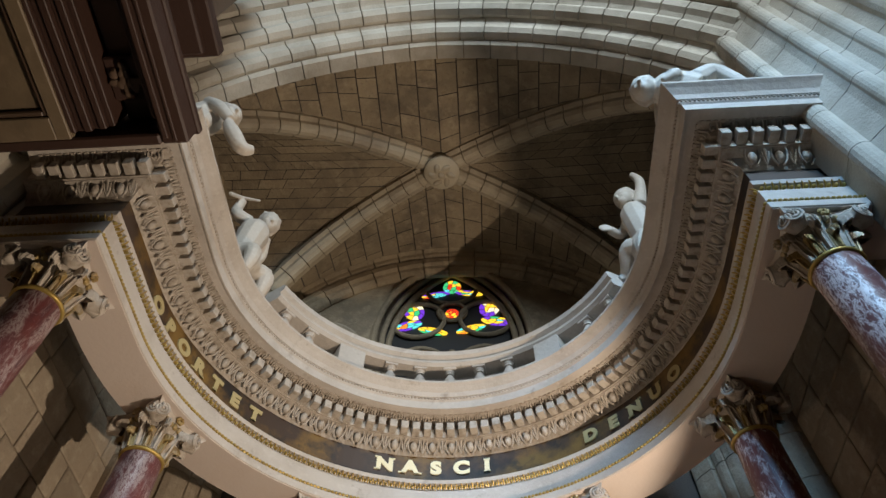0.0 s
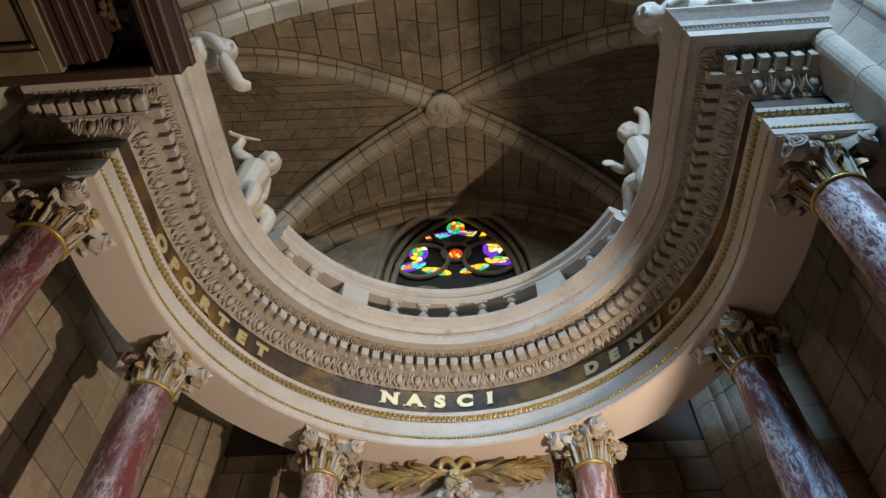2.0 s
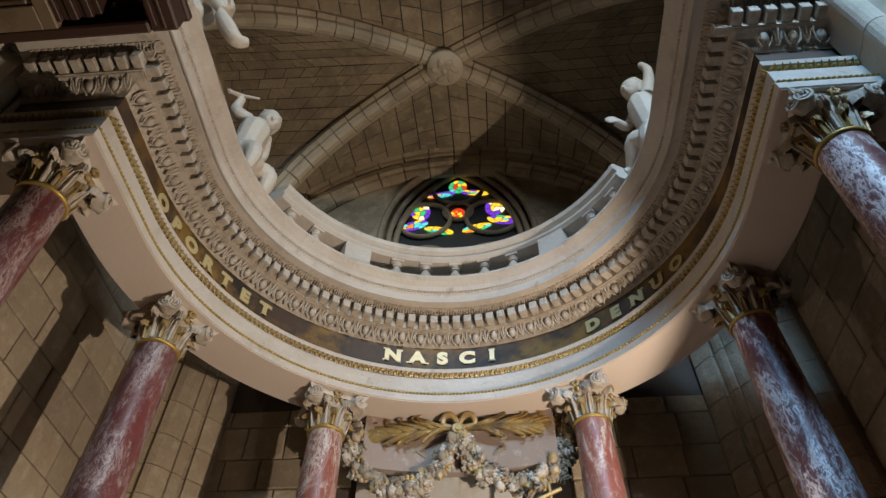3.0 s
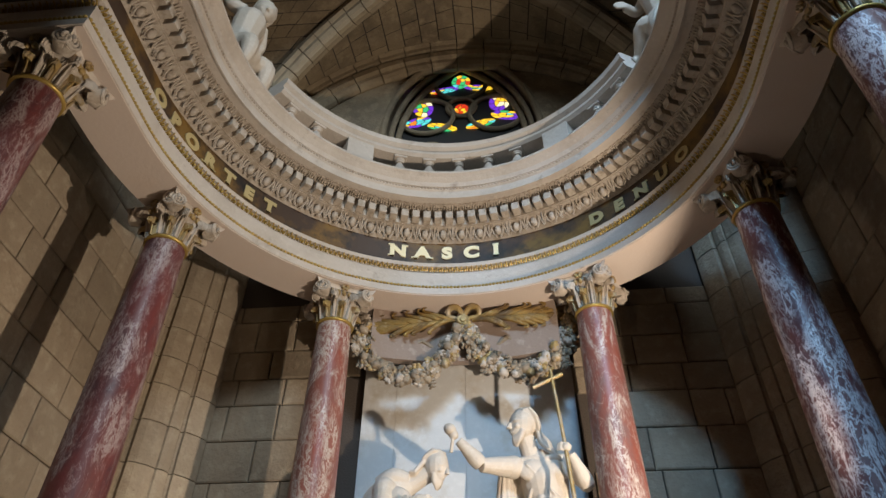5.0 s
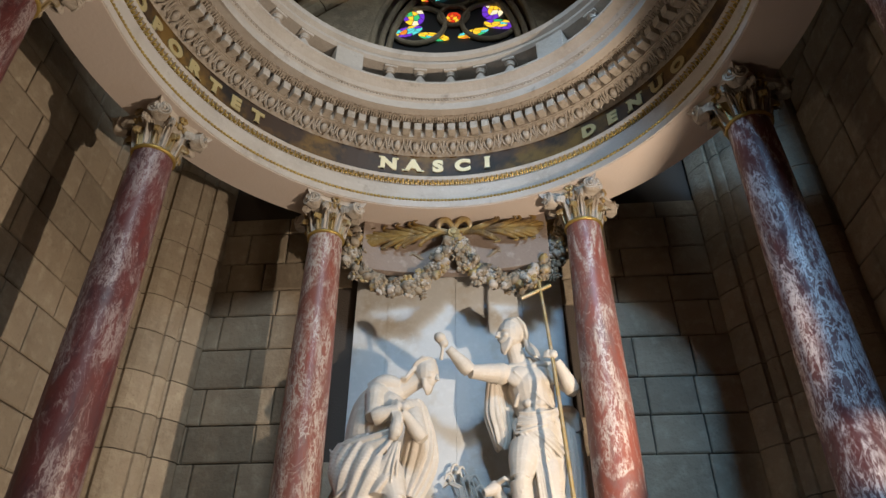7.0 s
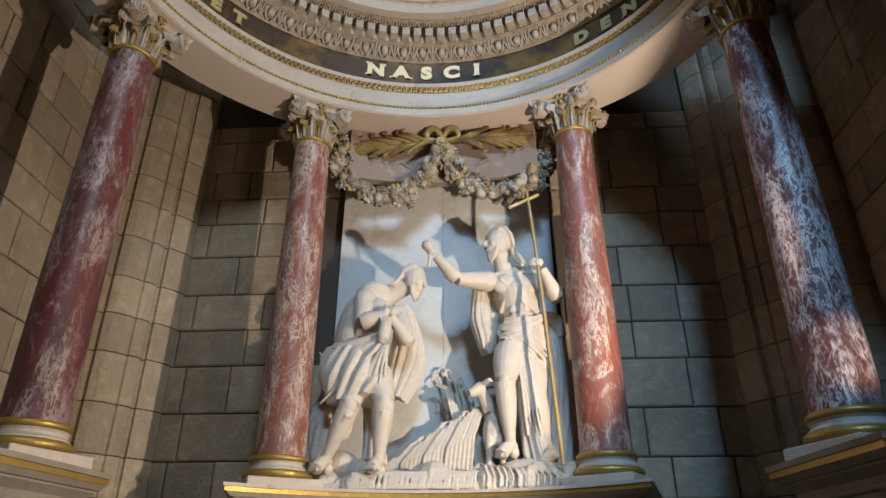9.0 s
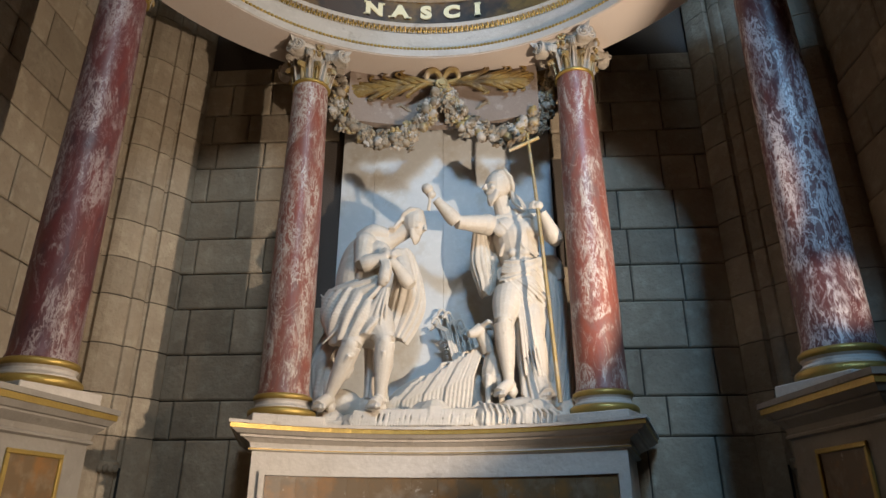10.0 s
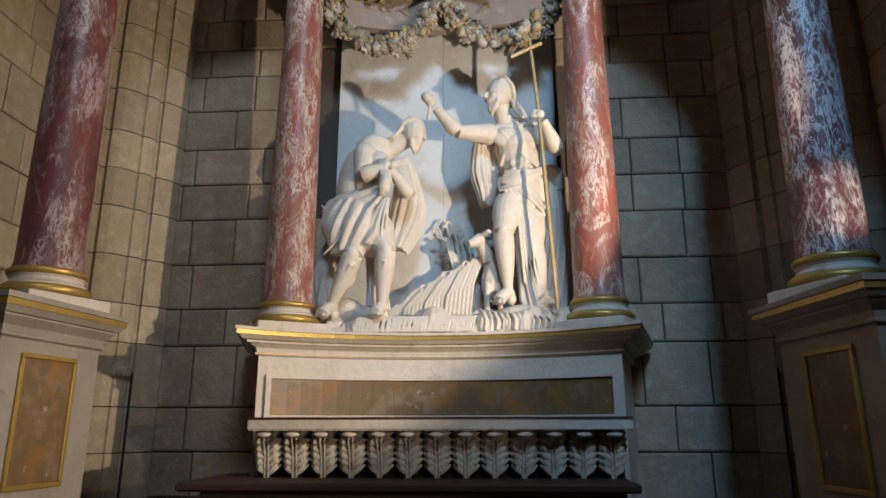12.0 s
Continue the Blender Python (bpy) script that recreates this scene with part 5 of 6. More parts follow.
for i in range(12):                                                           # cloth blown out behind the legs
    limb(b, [(-0.80 - 0.012 * i, 2.42, 3.02 - 0.035 * i, 0.022), (-0.90 - 0.004 * i, 2.38 - 0.004 * i, 2.84 - 0.032 * i, 0.026), (-0.98 + 0.006 * i, 2.38, 2.68 - 0.025 * i, 0.022), (-0.96 + 0.018 * i, 2.36, 2.44 - 0.004 * i, 0.012)], 9)
drape(b, [(-0.85, 2.45, 3.0, 0.06, 0.05, 0), (-0.89, 2.45, 2.85, 0.09, 0.07, 0.3), (-0.92, 2.44, 2.65, 0.10, 0.08, 0.6), (-0.88, 2.42, 2.38, 0.11, 0.10, 0.8)], 6, 0.22, 8)
blob(b, (-0.74, 2.40, 2.40), (0.15, 0.12, 0.12), (0, 20, 0), 14, 10)
blob(b, (-0.57, 2.42, 2.38), (0.10, 0.10, 0.09), (0, -15, 0), 14, 10)
statue("statue", b, (-0.6, 2.25, 2.3), "pale plaster statue of a bowing bearded man with crossed arms", "statue", "altar statues", 0.0056)

# standing figure that pours water, with a cloak
b = bmesh.new()
limb(b, [(0.63, 2.54, 3.34, 0.165), (0.635, 2.54, 3.50, 0.15), (0.625, 2.53, 3.66, 0.17), (0.605, 2.51, 3.80, 0.185), (0.585, 2.49, 3.90, 0.14), (0.53, 2.45, 3.98, 0.085)], 22)
blob(b, (0.515, 2.385, 3.83), (0.11, 0.045, 0.085), (0, -12, 0), 16, 12)      # chest
blob(b, (0.70, 2.395, 3.82), (0.11, 0.045, 0.085), (0, 12, 0), 16, 12)
for s_ in (-1, 1):                                                            # belly and rib lines
    for k in range(3):
        blob(b, (0.62 + s_ * 0.045, 2.395, 3.68 - 0.075 * k), (0.045, 0.035, 0.038), (0, 0, 0), 10, 8)
    limb(b, [(0.62 + s_ * 0.06, 2.385, 3.735, 0.014), (0.62 + s_ * 0.12, 2.405, 3.68, 0.016), (0.62 + s_ * 0.155, 2.45, 3.60, 0.014)], 8)
limb(b, [(0.42, 2.42, 3.92, 0.03), (0.55, 2.39, 3.93, 0.026), (0.60, 2.39, 3.91, 0.02), (0.66, 2.39, 3.93, 0.026), (0.78, 2.43, 3.94, 0.03)], 9)
limb(b, [(0.53, 2.46, 3.94, 0.085), (0.50, 2.42, 4.03, 0.074), (0.48, 2.39, 4.10, 0.07)], 14)
head_of(b, (0.462, 2.36, 4.185), 0.128, (-0.84, -0.48, -0.22))
for i in range(6):
    limb(b, [(0.53, 2.36 + 0.02 * i, 4.24 - 0.01 * i, 0.018), (0.585 + 0.004 * i, 2.36 + 0.016 * i, 4.14, 0.022), (0.60 + 0.012 * i, 2.35 + 0.012 * i, 4.04 + 0.004 * i, 0.022), (0.65 + 0.010 * i, 2.34 + 0.01 * i, 3.98 - 0.006 * i, 0.011)], 8)
arm(b, (0.40, 2.42, 3.87), (0.125, 2.26, 3.83), (-0.04, 2.165, 3.99), 0.078)
fingers(b, (-0.075, 2.15, 4.03), (-0.5, 0, 0.75), 0.078)
blob(b, (-0.105, 2.14, 4.075), (0.052, 0.05, 0.045), (0, 35, 0))
limb(b, [(-0.10, 2.14, 4.05, 0.014), (-0.085, 2.15, 3.98, 0.013), (-0.10, 2.18, 3.90, 0.016)], 7)
arm(b, (0.80, 2.46, 3.90), (0.915, 2.30, 3.66), (0.80, 2.17, 3.86), 0.078)
fingers(b, (0.775, 2.13, 3.895), (-0.8, -0.1, 0.15), 0.075)
drape(b, [(0.63, 2.52, 3.53, 0.160, 0.145, 0), (0.635, 2.51, 3.46, 0.185, 0.165, 0.1), (0.64, 2.50, 3.36, 0.180, 0.165, -0.4), (0.66, 2.50, 3.24, 0.165, 0.15, -0.8), (0.69, 2.51, 3.10, 0.13, 0.13, -1.1)], 6, 0.13, 11, 0.7)
creases(b, (0.82, 2.42, 3.55), (0.47, 2.38, 3.44), 0.05, 10, 0.013, (0.04, 0.17), 4, 0.05)
creases(b, (0.52, 2.35, 3.38), (0.76, 2.40, 3.10), -0.01, 9, 0.012, (0.22, 0.22), 6, 0.035)
creases(b, (0.60, 2.365, 3.38), (0.69, 2.36, 2.60), 0.0, 5, 0.011, (0.13, 0.0), 7, 0.02)
drape(b, [(0.60, 2.40, 3.36, 0.05, 0.045, 0), (0.625, 2.41, 3.10, 0.065, 0.05, 0.2), (0.65, 2.42, 2.85, 0.07, 0.055, 0.4), (0.68, 2.42, 2.62, 0.085, 0.06, 0.6), (0.73, 2.40, 2.44, 0.12, 0.07, 0.7)], 4, 0.22, 14)
drape(b, [(0.30, 2.52, 3.88, 0.045, 0.05, 0), (0.30, 2.52, 3.72, 0.065, 0.05, 0.2), (0.315, 2.52, 3.55, 0.085, 0.055, 0.4), (0.345, 2.53, 3.40, 0.07, 0.05, 0.5), (0.345, 2.53, 3.30, 0.04, 0.04, 0.6)], 5, 0.22, 12)
drape(b, [(0.40, 2.58, 3.86, 0.05, 0.06, 0), (0.43, 2.60, 3.62, 0.09, 0.06, 0.2), (0.46, 2.60, 3.40, 0.08, 0.06, 0.5), (0.50, 2.60, 3.22, 0.04, 0.05, 0.6)], 5, 0.2, 19)
drape(b, [(0.84, 2.58, 3.56, 0.08, 0.07, 0), (0.885, 2.58, 3.32, 0.10, 0.08, 0.3), (0.90, 2.58, 3.05, 0.105, 0.09, 0.5), (0.89, 2.56, 2.75, 0.11, 0.10, 0.8), (0.86, 2.52, 2.42, 0.12, 0.11, 1.1)], 7, 0.22, 13)
limb(b, [(0.80, 2.48, 3.56, 0.045), (0.90, 2.52, 3.55, 0.07), (0.95, 2.55, 3.42, 0.05)], 10)
leg(b, (0.53, 2.44, 3.28), (0.475, 2.32, 2.995), (0.50, 2.38, 2.545), (0.405, 2.27, 2.44), 1.04)
leg(b, (0.70, 2.48, 3.15), (0.715, 2.42, 2.91), (0.775, 2.44, 2.53), (0.78, 2.30, 2.44))
limb(b, [(0.47, 2.34, 3.86, 0.010), (0.56, 2.355, 3.76, 0.010), (0.66, 2.36, 3.64, 0.010), (0.78, 2.40, 3.55, 0.010)], 7)
blob(b, (0.62, 2.46, 2.36), (0.30, 0.18, 0.10), (0, -5, 0), 16, 10)
statue("statue", b, (0.6, 2.35, 2.3), "pale plaster statue of a standing bearded man with raised arm", "statue", "altar statues", 0.0056)

staff = thing("staff", (0.84, 2.10, 2.4), "thin gilded wooden staff with a crossbar", "staff")
b = bmesh.new()
limb(b, [(0.842, 2.12, 2.36, 0.017), (0.805, 2.12, 3.1, 0.016), (0.765, 2.13, 3.9, 0.015), (0.722, 2.2, 4.60, 0.013)], 10)
part("pole", b, OLDGOLD, staff, smooth=True)
b = bmesh.new()
limb(b, [(0.565, 2.19, 4.434, 0.016), (0.69, 2.19, 4.492, 0.016), (0.815, 2.19, 4.55, 0.016)], 10)
part("crossbar", b, OLDGOLD, staff, smooth=True)

# carved ground with reeds and a lamb
b = bmesh.new()
rnd = random.Random(4)
for i in range(34):
    x = -0.82 + 1.70 * i / 33
    blob(b, (x, 2.27 + 0.03 * math.sin(i * 1.3), 2.235 + 0.02 * math.sin(i * 2.1)), (0.07, 0.13, 0.085 + (0.05 if x > 0.2 else 0)), (rnd.uniform(-15, 15), 0, rnd.uniform(-20, 20)), 10, 7)
for i in range(20):
    x = rnd.uniform(-0.9, 0.95)
    blob(b, (x, rnd.uniform(2.25, 2.6), 2.28), (rnd.uniform(0.08, 0.16), 0.14, rnd.uniform(0.08, 0.15)), (0, 0, rnd.uniform(0, 180)), 9, 6)
for i in range(46):
    x = -0.62 + 0.86 * i / 45
    limb(b, [(x + 0.02, 2.24, 2.345, 0.008), (x + 0.008, 2.155, 2.325, 0.0095), (x + rnd.uniform(-0.006, 0.006), 2.13, 2.265, 0.009), (x - 0.01, 2.122, 2.21, 0.008)], 6)
for i in range(14):
    x = 0.28 + 0.55 * i / 13
    limb(b, [(x, 2.30, 2.40 - 0.006 * i, 0.012), (x + 0.03, 2.17, 2.36 - 0.004 * i, 0.012), (x + 0.05, 2.135, 2.29, 0.011), (x + 0.04, 2.125, 2.22, 0.009)], 6)
box(b, -0.85, 0.90, 2.16, 2.80, 2.2, 2.26)
statue("carved_ground", b, (0, 2.3, 2.2), "pale carved rock and water under the statues", "sculpture", voxel=0.0065)

b = bmesh.new()
blob(b, (-0.10, 2.76, 2.40), (0.42, 0.13, 0.30), (0, -12, 0), 20, 14)
blob(b, (0.20, 2.76, 2.42), (0.24, 0.13, 0.46), (0, -10, 0), 20, 14)
for k in range(4):                                            # water curling over in nested arcs
    for i in range(7):
        t = i / 6
        x0 = -0.42 + 0.17 * k + 0.20 * t
        top = 2.50 + 0.09 * k + 0.17 * t + rnd.uniform(-0.012, 0.012)
        y = 2.60 - 0.02 * k
        limb(b, [(x0 - 0.10, y - 0.03, 2.26, 0.012), (x0 - 0.06, y - 0.05, 2.26 + (top - 2.26) * 0.55, 0.015), (x0 + 0.04, y - 0.04, top - 0.03, 0.015), (x0 + 0.15, y - 0.01, top, 0.013), (x0 + 0.25, y + 0.05, top - 0.05, 0.005)], 7)
for i in range(20):                                           # leaning blades
    t = i / 19
    x0 = 0.40 - 0.26 * t + rnd.uniform(-0.02, 0.02)
    top = 2.66 + 0.40 * t + rnd.uniform(-0.06, 0.06)
    limb(b, [(x0, 2.62, 2.30, 0.009), (x0 - 0.03, 2.60, 2.30 + (top - 2.3) * 0.5, 0.011), (x0 - 0.12, 2.63, top - 0.05, 0.010), (x0 - 0.20, 2.69, top, 0.008), (x0 - 0.26, 2.74, top - 0.02, 0.004)], 7)
for i in range(8):                                            # tall reeds with drooping heads
    x = -0.06 + 0.05 * i
    h = 0.92 - 0.07 * abs(i - 1.5) + rnd.uniform(-0.04, 0.04)
    limb(b, [(x + 0.16, 2.72, 2.5, 0.008), (x + 0.08, 2.75, 2.35 + h * 0.7, 0.008), (x + 0.01, 2.76, 2.35 + h, 0.010), (x - 0.03, 2.76, 2.35 + h * 1.03, 0.014), (x - 0.055, 2.755, 2.35 + h * 0.97, 0.009)], 8)
statue("carved_reeds", b, (0, 2.6, 2.3), "pale carved reeds and curling water behind the statues", "sculpture", voxel=0.0065)

b = bmesh.new()
blob(b, (0.40, 2.50, 2.70), (0.10, 0.10, 0.20), (0, 15, 0))
limb(b, [(0.36, 2.48, 2.82, 0.065), (0.31, 2.44, 2.92, 0.05), (0.29, 2.42, 2.97, 0.055)], 10)
limb(b, [(0.30, 2.42, 2.98, 0.055), (0.24, 2.38, 2.94, 0.04), (0.20, 2.36, 2.925, 0.028)], 10)
for s in (-1, 1):
    limb(b, [(0.31, 2.42 + 0.04 * s, 3.0, 0.02), (0.36, 2.42 + 0.08 * s, 3.02, 0.022), (0.39, 2.42 + 0.09 * s, 3.0, 0.008)], 6)
    limb(b, [(0.39 + 0.04 * s, 2.44, 2.62, 0.035), (0.39 + 0.05 * s, 2.42, 2.45, 0.022), (0.39 + 0.05 * s, 2.41, 2.30, 0.024)], 8)
statue("lamb_statue", b, (0.38, 2.45, 2.3), "small pale carved lamb beside the standing figure", "statue")


# ---------- cherubs on the cornice ----------
def cherub(parts, head, size, look_dir, label, seats=(), wing=None, at=(0, 0, 0)):
    b = bmesh.new()
    for p in parts:
        limb(b, p, 10)
    head_of(b, head, size, look_dir, beard=False)
    for c, r in seats:
        blob(b, c, r)
    if wing:
        c, d, n = wing
        for i in range(n):
            t = i / (n - 1)
            e = Vector(c) + Vector(d) * (0.5 + 0.5 * t) + Vector((0.0, 0.10 * (t - 0.5), 0.22 * (0.5 - t)))
            limb(b, [(*c, 0.022), (*(Vector(c).lerp(e, 0.5) + Vector((0, 0, 0.03))), 0.032), (*e, 0.012)], 6)
    return statue("cherub_statue", b, at, label, "statue", "cherub statues", voxel=0.010)


cherub([[(-1.90, 0.50, 7.06, 0.14), (-1.87, 0.48, 7.25, 0.14), (-1.84, 0.47, 7.44, 0.15), (-1.81, 0.48, 7.56, 0.08)],
        [(-1.90, 0.40, 7.52, 0.07), (-2.00, 0.34, 7.56, 0.065), (-2.05, 0.33, 7.66, 0.055), (-2.02, 0.30, 7.80, 0.045)],
        [(-1.78, 0.58, 7.50, 0.06), (-1.80, 0.68, 7.32, 0.055), (-1.84, 0.66, 7.18, 0.045)],
        [(-1.86, 0.44, 7.02, 0.10), (-1.74, 0.40, 6.98, 0.085), (-1.72, 0.40, 6.84, 0.07), (-1.75, 0.42, 6.72, 0.05)],
        [(-1.84, 0.62, 7.02, 0.10), (-1.70, 0.72, 7.04, 0.085), (-1.70, 0.76, 6.90, 0.07), (-1.76, 0.80, 6.75, 0.05)],
        [(-2.06, 0.12, 7.62, 0.022), (-2.02, 0.28, 7.82, 0.02), (-1.96, 0.48, 8.12, 0.014)]],
       (-1.77, 0.53, 7.70), 0.12, (0.4, -0.5, -0.4), "pale winged cherub statue holding a rod", [((-1.88, 0.52, 7.0), (0.2, 0.2, 0.12))], ((-1.96, 0.52, 7.5), (-0.2, -0.02, -0.1), 6))
cherub([[(1.96, 0.66, 7.30, 0.13), (1.93, 0.60, 7.46, 0.14), (1.91, 0.58, 7.64, 0.14), (1.90, 0.57, 7.76, 0.08)],
        [(1.98, 0.52, 7.72, 0.07), (2.04, 0.50, 7.95, 0.06), (2.06, 0.46, 8.12, 0.05), (2.04, 0.50, 8.34, 0.035)],
        [(1.86, 0.70, 7.66, 0.06), (1.78, 0.76, 7.56, 0.05), (1.66, 0.70, 7.56, 0.042)],
        [(1.92, 0.70, 7.26, 0.10), (1.80, 0.78, 7.32, 0.085), (1.78, 0.90, 7.24, 0.07), (1.76, 1.0, 7.18, 0.05), (1.70, 1.02, 7.14, 0.04)],
        [(1.94, 0.58, 7.2, 0.10), (1.86, 0.52, 7.02, 0.08), (1.82, 0.56, 6.85, 0.06), (1.80, 0.58, 6.74, 0.05)]],
       (1.86, 0.55, 7.90), 0.12, (-0.6, -0.4, -0.3), "pale cherub statue with raised arm holding a small tablet", [((1.62, 0.68, 7.57), (0.07, 0.02, 0.06)), ((1.95, 0.68, 7.1), (0.16, 0.2, 0.35))])
cherub([[(2.10, -0.92, 6.92, 0.14), (1.98, -0.93, 7.00, 0.14), (1.85, -0.92, 7.02, 0.13), (1.78, -0.92, 7.02, 0.08)],
        [(1.92, -1.02, 7.04, 0.06), (1.90, -1.08, 6.90, 0.05), (1.80, -1.04, 6.86, 0.04)],
        [(2.10, -0.98, 7.0, 0.10), (2.26, -1.0, 7.10, 0.085), (2.38, -0.98, 6.98, 0.07), (2.44, -0.98, 6.80, 0.05)],
        [(2.12, -0.86, 6.96, 0.10), (2.34, -0.88, 7.04, 0.085), (2.55, -0.9, 6.92, 0.07), (2.7, -0.92, 6.80, 0.05)]],
       (1.71, -0.93, 7.04), 0.12, (-0.5, -0.7, -0.4), "pale reclining winged cherub statue on the cornice corner", [((2.1, -0.88, 6.78), (0.35, 0.14, 0.1))], ((1.86, -0.80, 7.05), (-0.08, 0.05, -0.12), 6))
cherub([[(-2.06, -0.86, 6.95, 0.15), (-1.98, -0.82, 7.12, 0.15), (-1.92, -0.80, 7.28, 0.14), (-1.86, -0.79, 7.36, 0.08)],
        [(-1.92, -0.90, 7.32, 0.065), (-1.78, -0.92, 7.16, 0.06), (-1.66, -0.86, 7.02, 0.045)],
        [(-1.68, -0.84, 7.0, 0.05), (-1.62, -0.78, 6.90, 0.07), (-1.54, -0.70, 6.80, 0.06), (-1.47, -0.66, 6.84, 0.04)],
        [(-2.0, -0.9, 6.9, 0.11), (-1.84, -0.94, 6.86, 0.09), (-1.80, -0.95, 6.74, 0.07)]],
       (-1.78, -0.77, 7.36), 0.12, (0.7, -0.5, -0.3), "pale winged cherub statue leaning from the cornice", [((-2.05, -0.85, 6.8), (0.22, 0.2, 0.13))], ((-1.98, -0.80, 7.25), (-0.16, -0.02, 0.30), 7))

# ---------- garland, ribbon and palms between the capitals ----------
garland = thing("garland", (0, 2.5, 5.0), "carved flower garland with ribbon bow and gilded palms", "garland")


def flower_mesh(seed, mat, rad=0.055):
    r = random.Random(seed)
    b = bmesh.new()
    blob(b, (0, -0.2 * rad, 0), (rad * 0.35,) * 3, (0, 0, 0), 7, 5)
    for ring, n, o in ((0.45, 5, 0.0), (0.85, 7, 0.3)):
        for i in range(n):
            a = o + 2 * math.pi * i / n + r.uniform(-0.15, 0.15)
            blob(b, (rad * ring * math.cos(a), rad * 0.25 * ring, rad * ring * math.sin(a)), (rad * 0.42, rad * 0.22, rad * 0.42), (r.uniform(-25, 25), r.uniform(-25, 25), 0), 7, 5)
    return mesh_from("flower", b, mat, True, 60)


def bud_mesh(seed, mat):
    r = random.Random(seed)
    b = bmesh.new()
    blob(b, (0, 0, 0), (0.045, 0.04, 0.05), (0, 0, 0), 14, 10)
    for v in b.verts:
        v.co *= 1 + 0.22 * math.sin(v.co.x * 150 + r.random() * 0.4) * math.cos(v.co.z * 140)
    return mesh_from("fruit_bud", b, mat, True, 60)


FL = [flower_mesh(1, OLDGOLD), flower_mesh(2, GARL, 0.062), flower_mesh(3, CARVED, 0.048), flower_mesh(4, GARL, 0.046)]
BU = [bud_mesh(1, GARL), bud_mesh(2, OLDGOLD), bud_mesh(3, CARVED)]
GLEAF = mesh_from("leaf", lobed_leaf(0.10, 0.07, 0.02, 0.02, 4), GARL, True, 60)


def swag(pts, seed, n):
    r = random.Random(seed)
    P = [Vector(p) for p in pts]
    seg = [(b_ - a_).length for a_, b_ in zip(P, P[1:])]
    tot = sum(seg)
    for i in range(n):
        d = tot * (i + r.random()) / n
        k = 0
        while k < len(seg) - 1 and d > seg[k]:
            d -= seg[k]
            k += 1
        c = P[k].lerp(P[k + 1], min(d / seg[k], 1))
        thick = 0.075 if 0.15 < i / n < 0.9 else 0.05
        ang = r.uniform(0, 2 * math.pi)
        rr = thick * math.sqrt(r.random())
        c = c + Vector((rr * math.cos(ang), -0.04 - 0.05 * math.sqrt(max(0, 1 - (rr / thick) ** 2)), rr * math.sin(ang)))
        me = r.choice(FL + BU + FL + [GLEAF])
        o = part(me.name.split(".")[0], me, None, garland)
        o.matrix_basis = Matrix.Translation(c) @ Euler((r.uniform(-0.6, 0.3), r.uniform(-3, 3), r.uniform(-0.7, 0.7))).to_matrix().to_4x4()


swag([(-0.92, 2.42, 5.30), (-0.95, 2.44, 5.12), (-0.93, 2.46, 4.95), (-0.80, 2.48, 4.83), (-0.62, 2.50, 4.75), (-0.46, 2.50, 4.73), (-0.30, 2.50, 4.80), (-0.18, 2.50, 4.92), (-0.09, 2.48, 5.06), (-0.03, 2.46, 5.20)], 1, 120)
swag([(0.98, 2.42, 5.30), (0.97, 2.44, 5.14), (0.90, 2.46, 4.98), (0.76, 2.48, 4.83), (0.60, 2.50, 4.74), (0.45, 2.50, 4.73), (0.30, 2.50, 4.80), (0.17, 2.50, 4.92), (0.08, 2.48, 5.06), (0.02, 2.46, 5.20)], 2, 120)


def frond(parent, base, tip, rise, n, seed, mat):
    """A palm branch: a stem with long curling leaflets on both sides, each one a part."""
    r = random.Random(seed)
    base, tip = Vector(base), Vector(tip)
    for i in range(n):
        t = i / n
        c = base.lerp(tip, t * 0.85) + Vector((0, 0, rise * math.sin(math.pi * t)))
        d = (tip - base).normalized()
        for s in (-1, 1):
            ln = (0.26 + 0.12 * math.sin(math.pi * t)) * r.uniform(0.85, 1.15)
            e = c + d * ln + Vector((0, -0.03, s * (0.11 - 0.05 * t)))
            b = bmesh.new()
            limb(b, [(*c, 0.014), (*(c.lerp(e, 0.5) + Vector((0, -0.03, -s * 0.022))), 0.024), (*e, 0.016), (*(e + Vector((d.x * 0.01, -0.012, s * 0.032))), 0.012), (*(e + Vector((-d.x * 0.022, -0.016, s * 0.040))), 0.005)], 8)
            part("palm_leaflet", b, mat, parent, smooth=True)
    b = bmesh.new()
    limb(b, [(*base, 0.02), (*(base.lerp(tip, 0.5) + Vector((0, 0, rise))), 0.018), (*tip, 0.008)], 6)
    part("palm_stem", b, mat, parent, smooth=True)


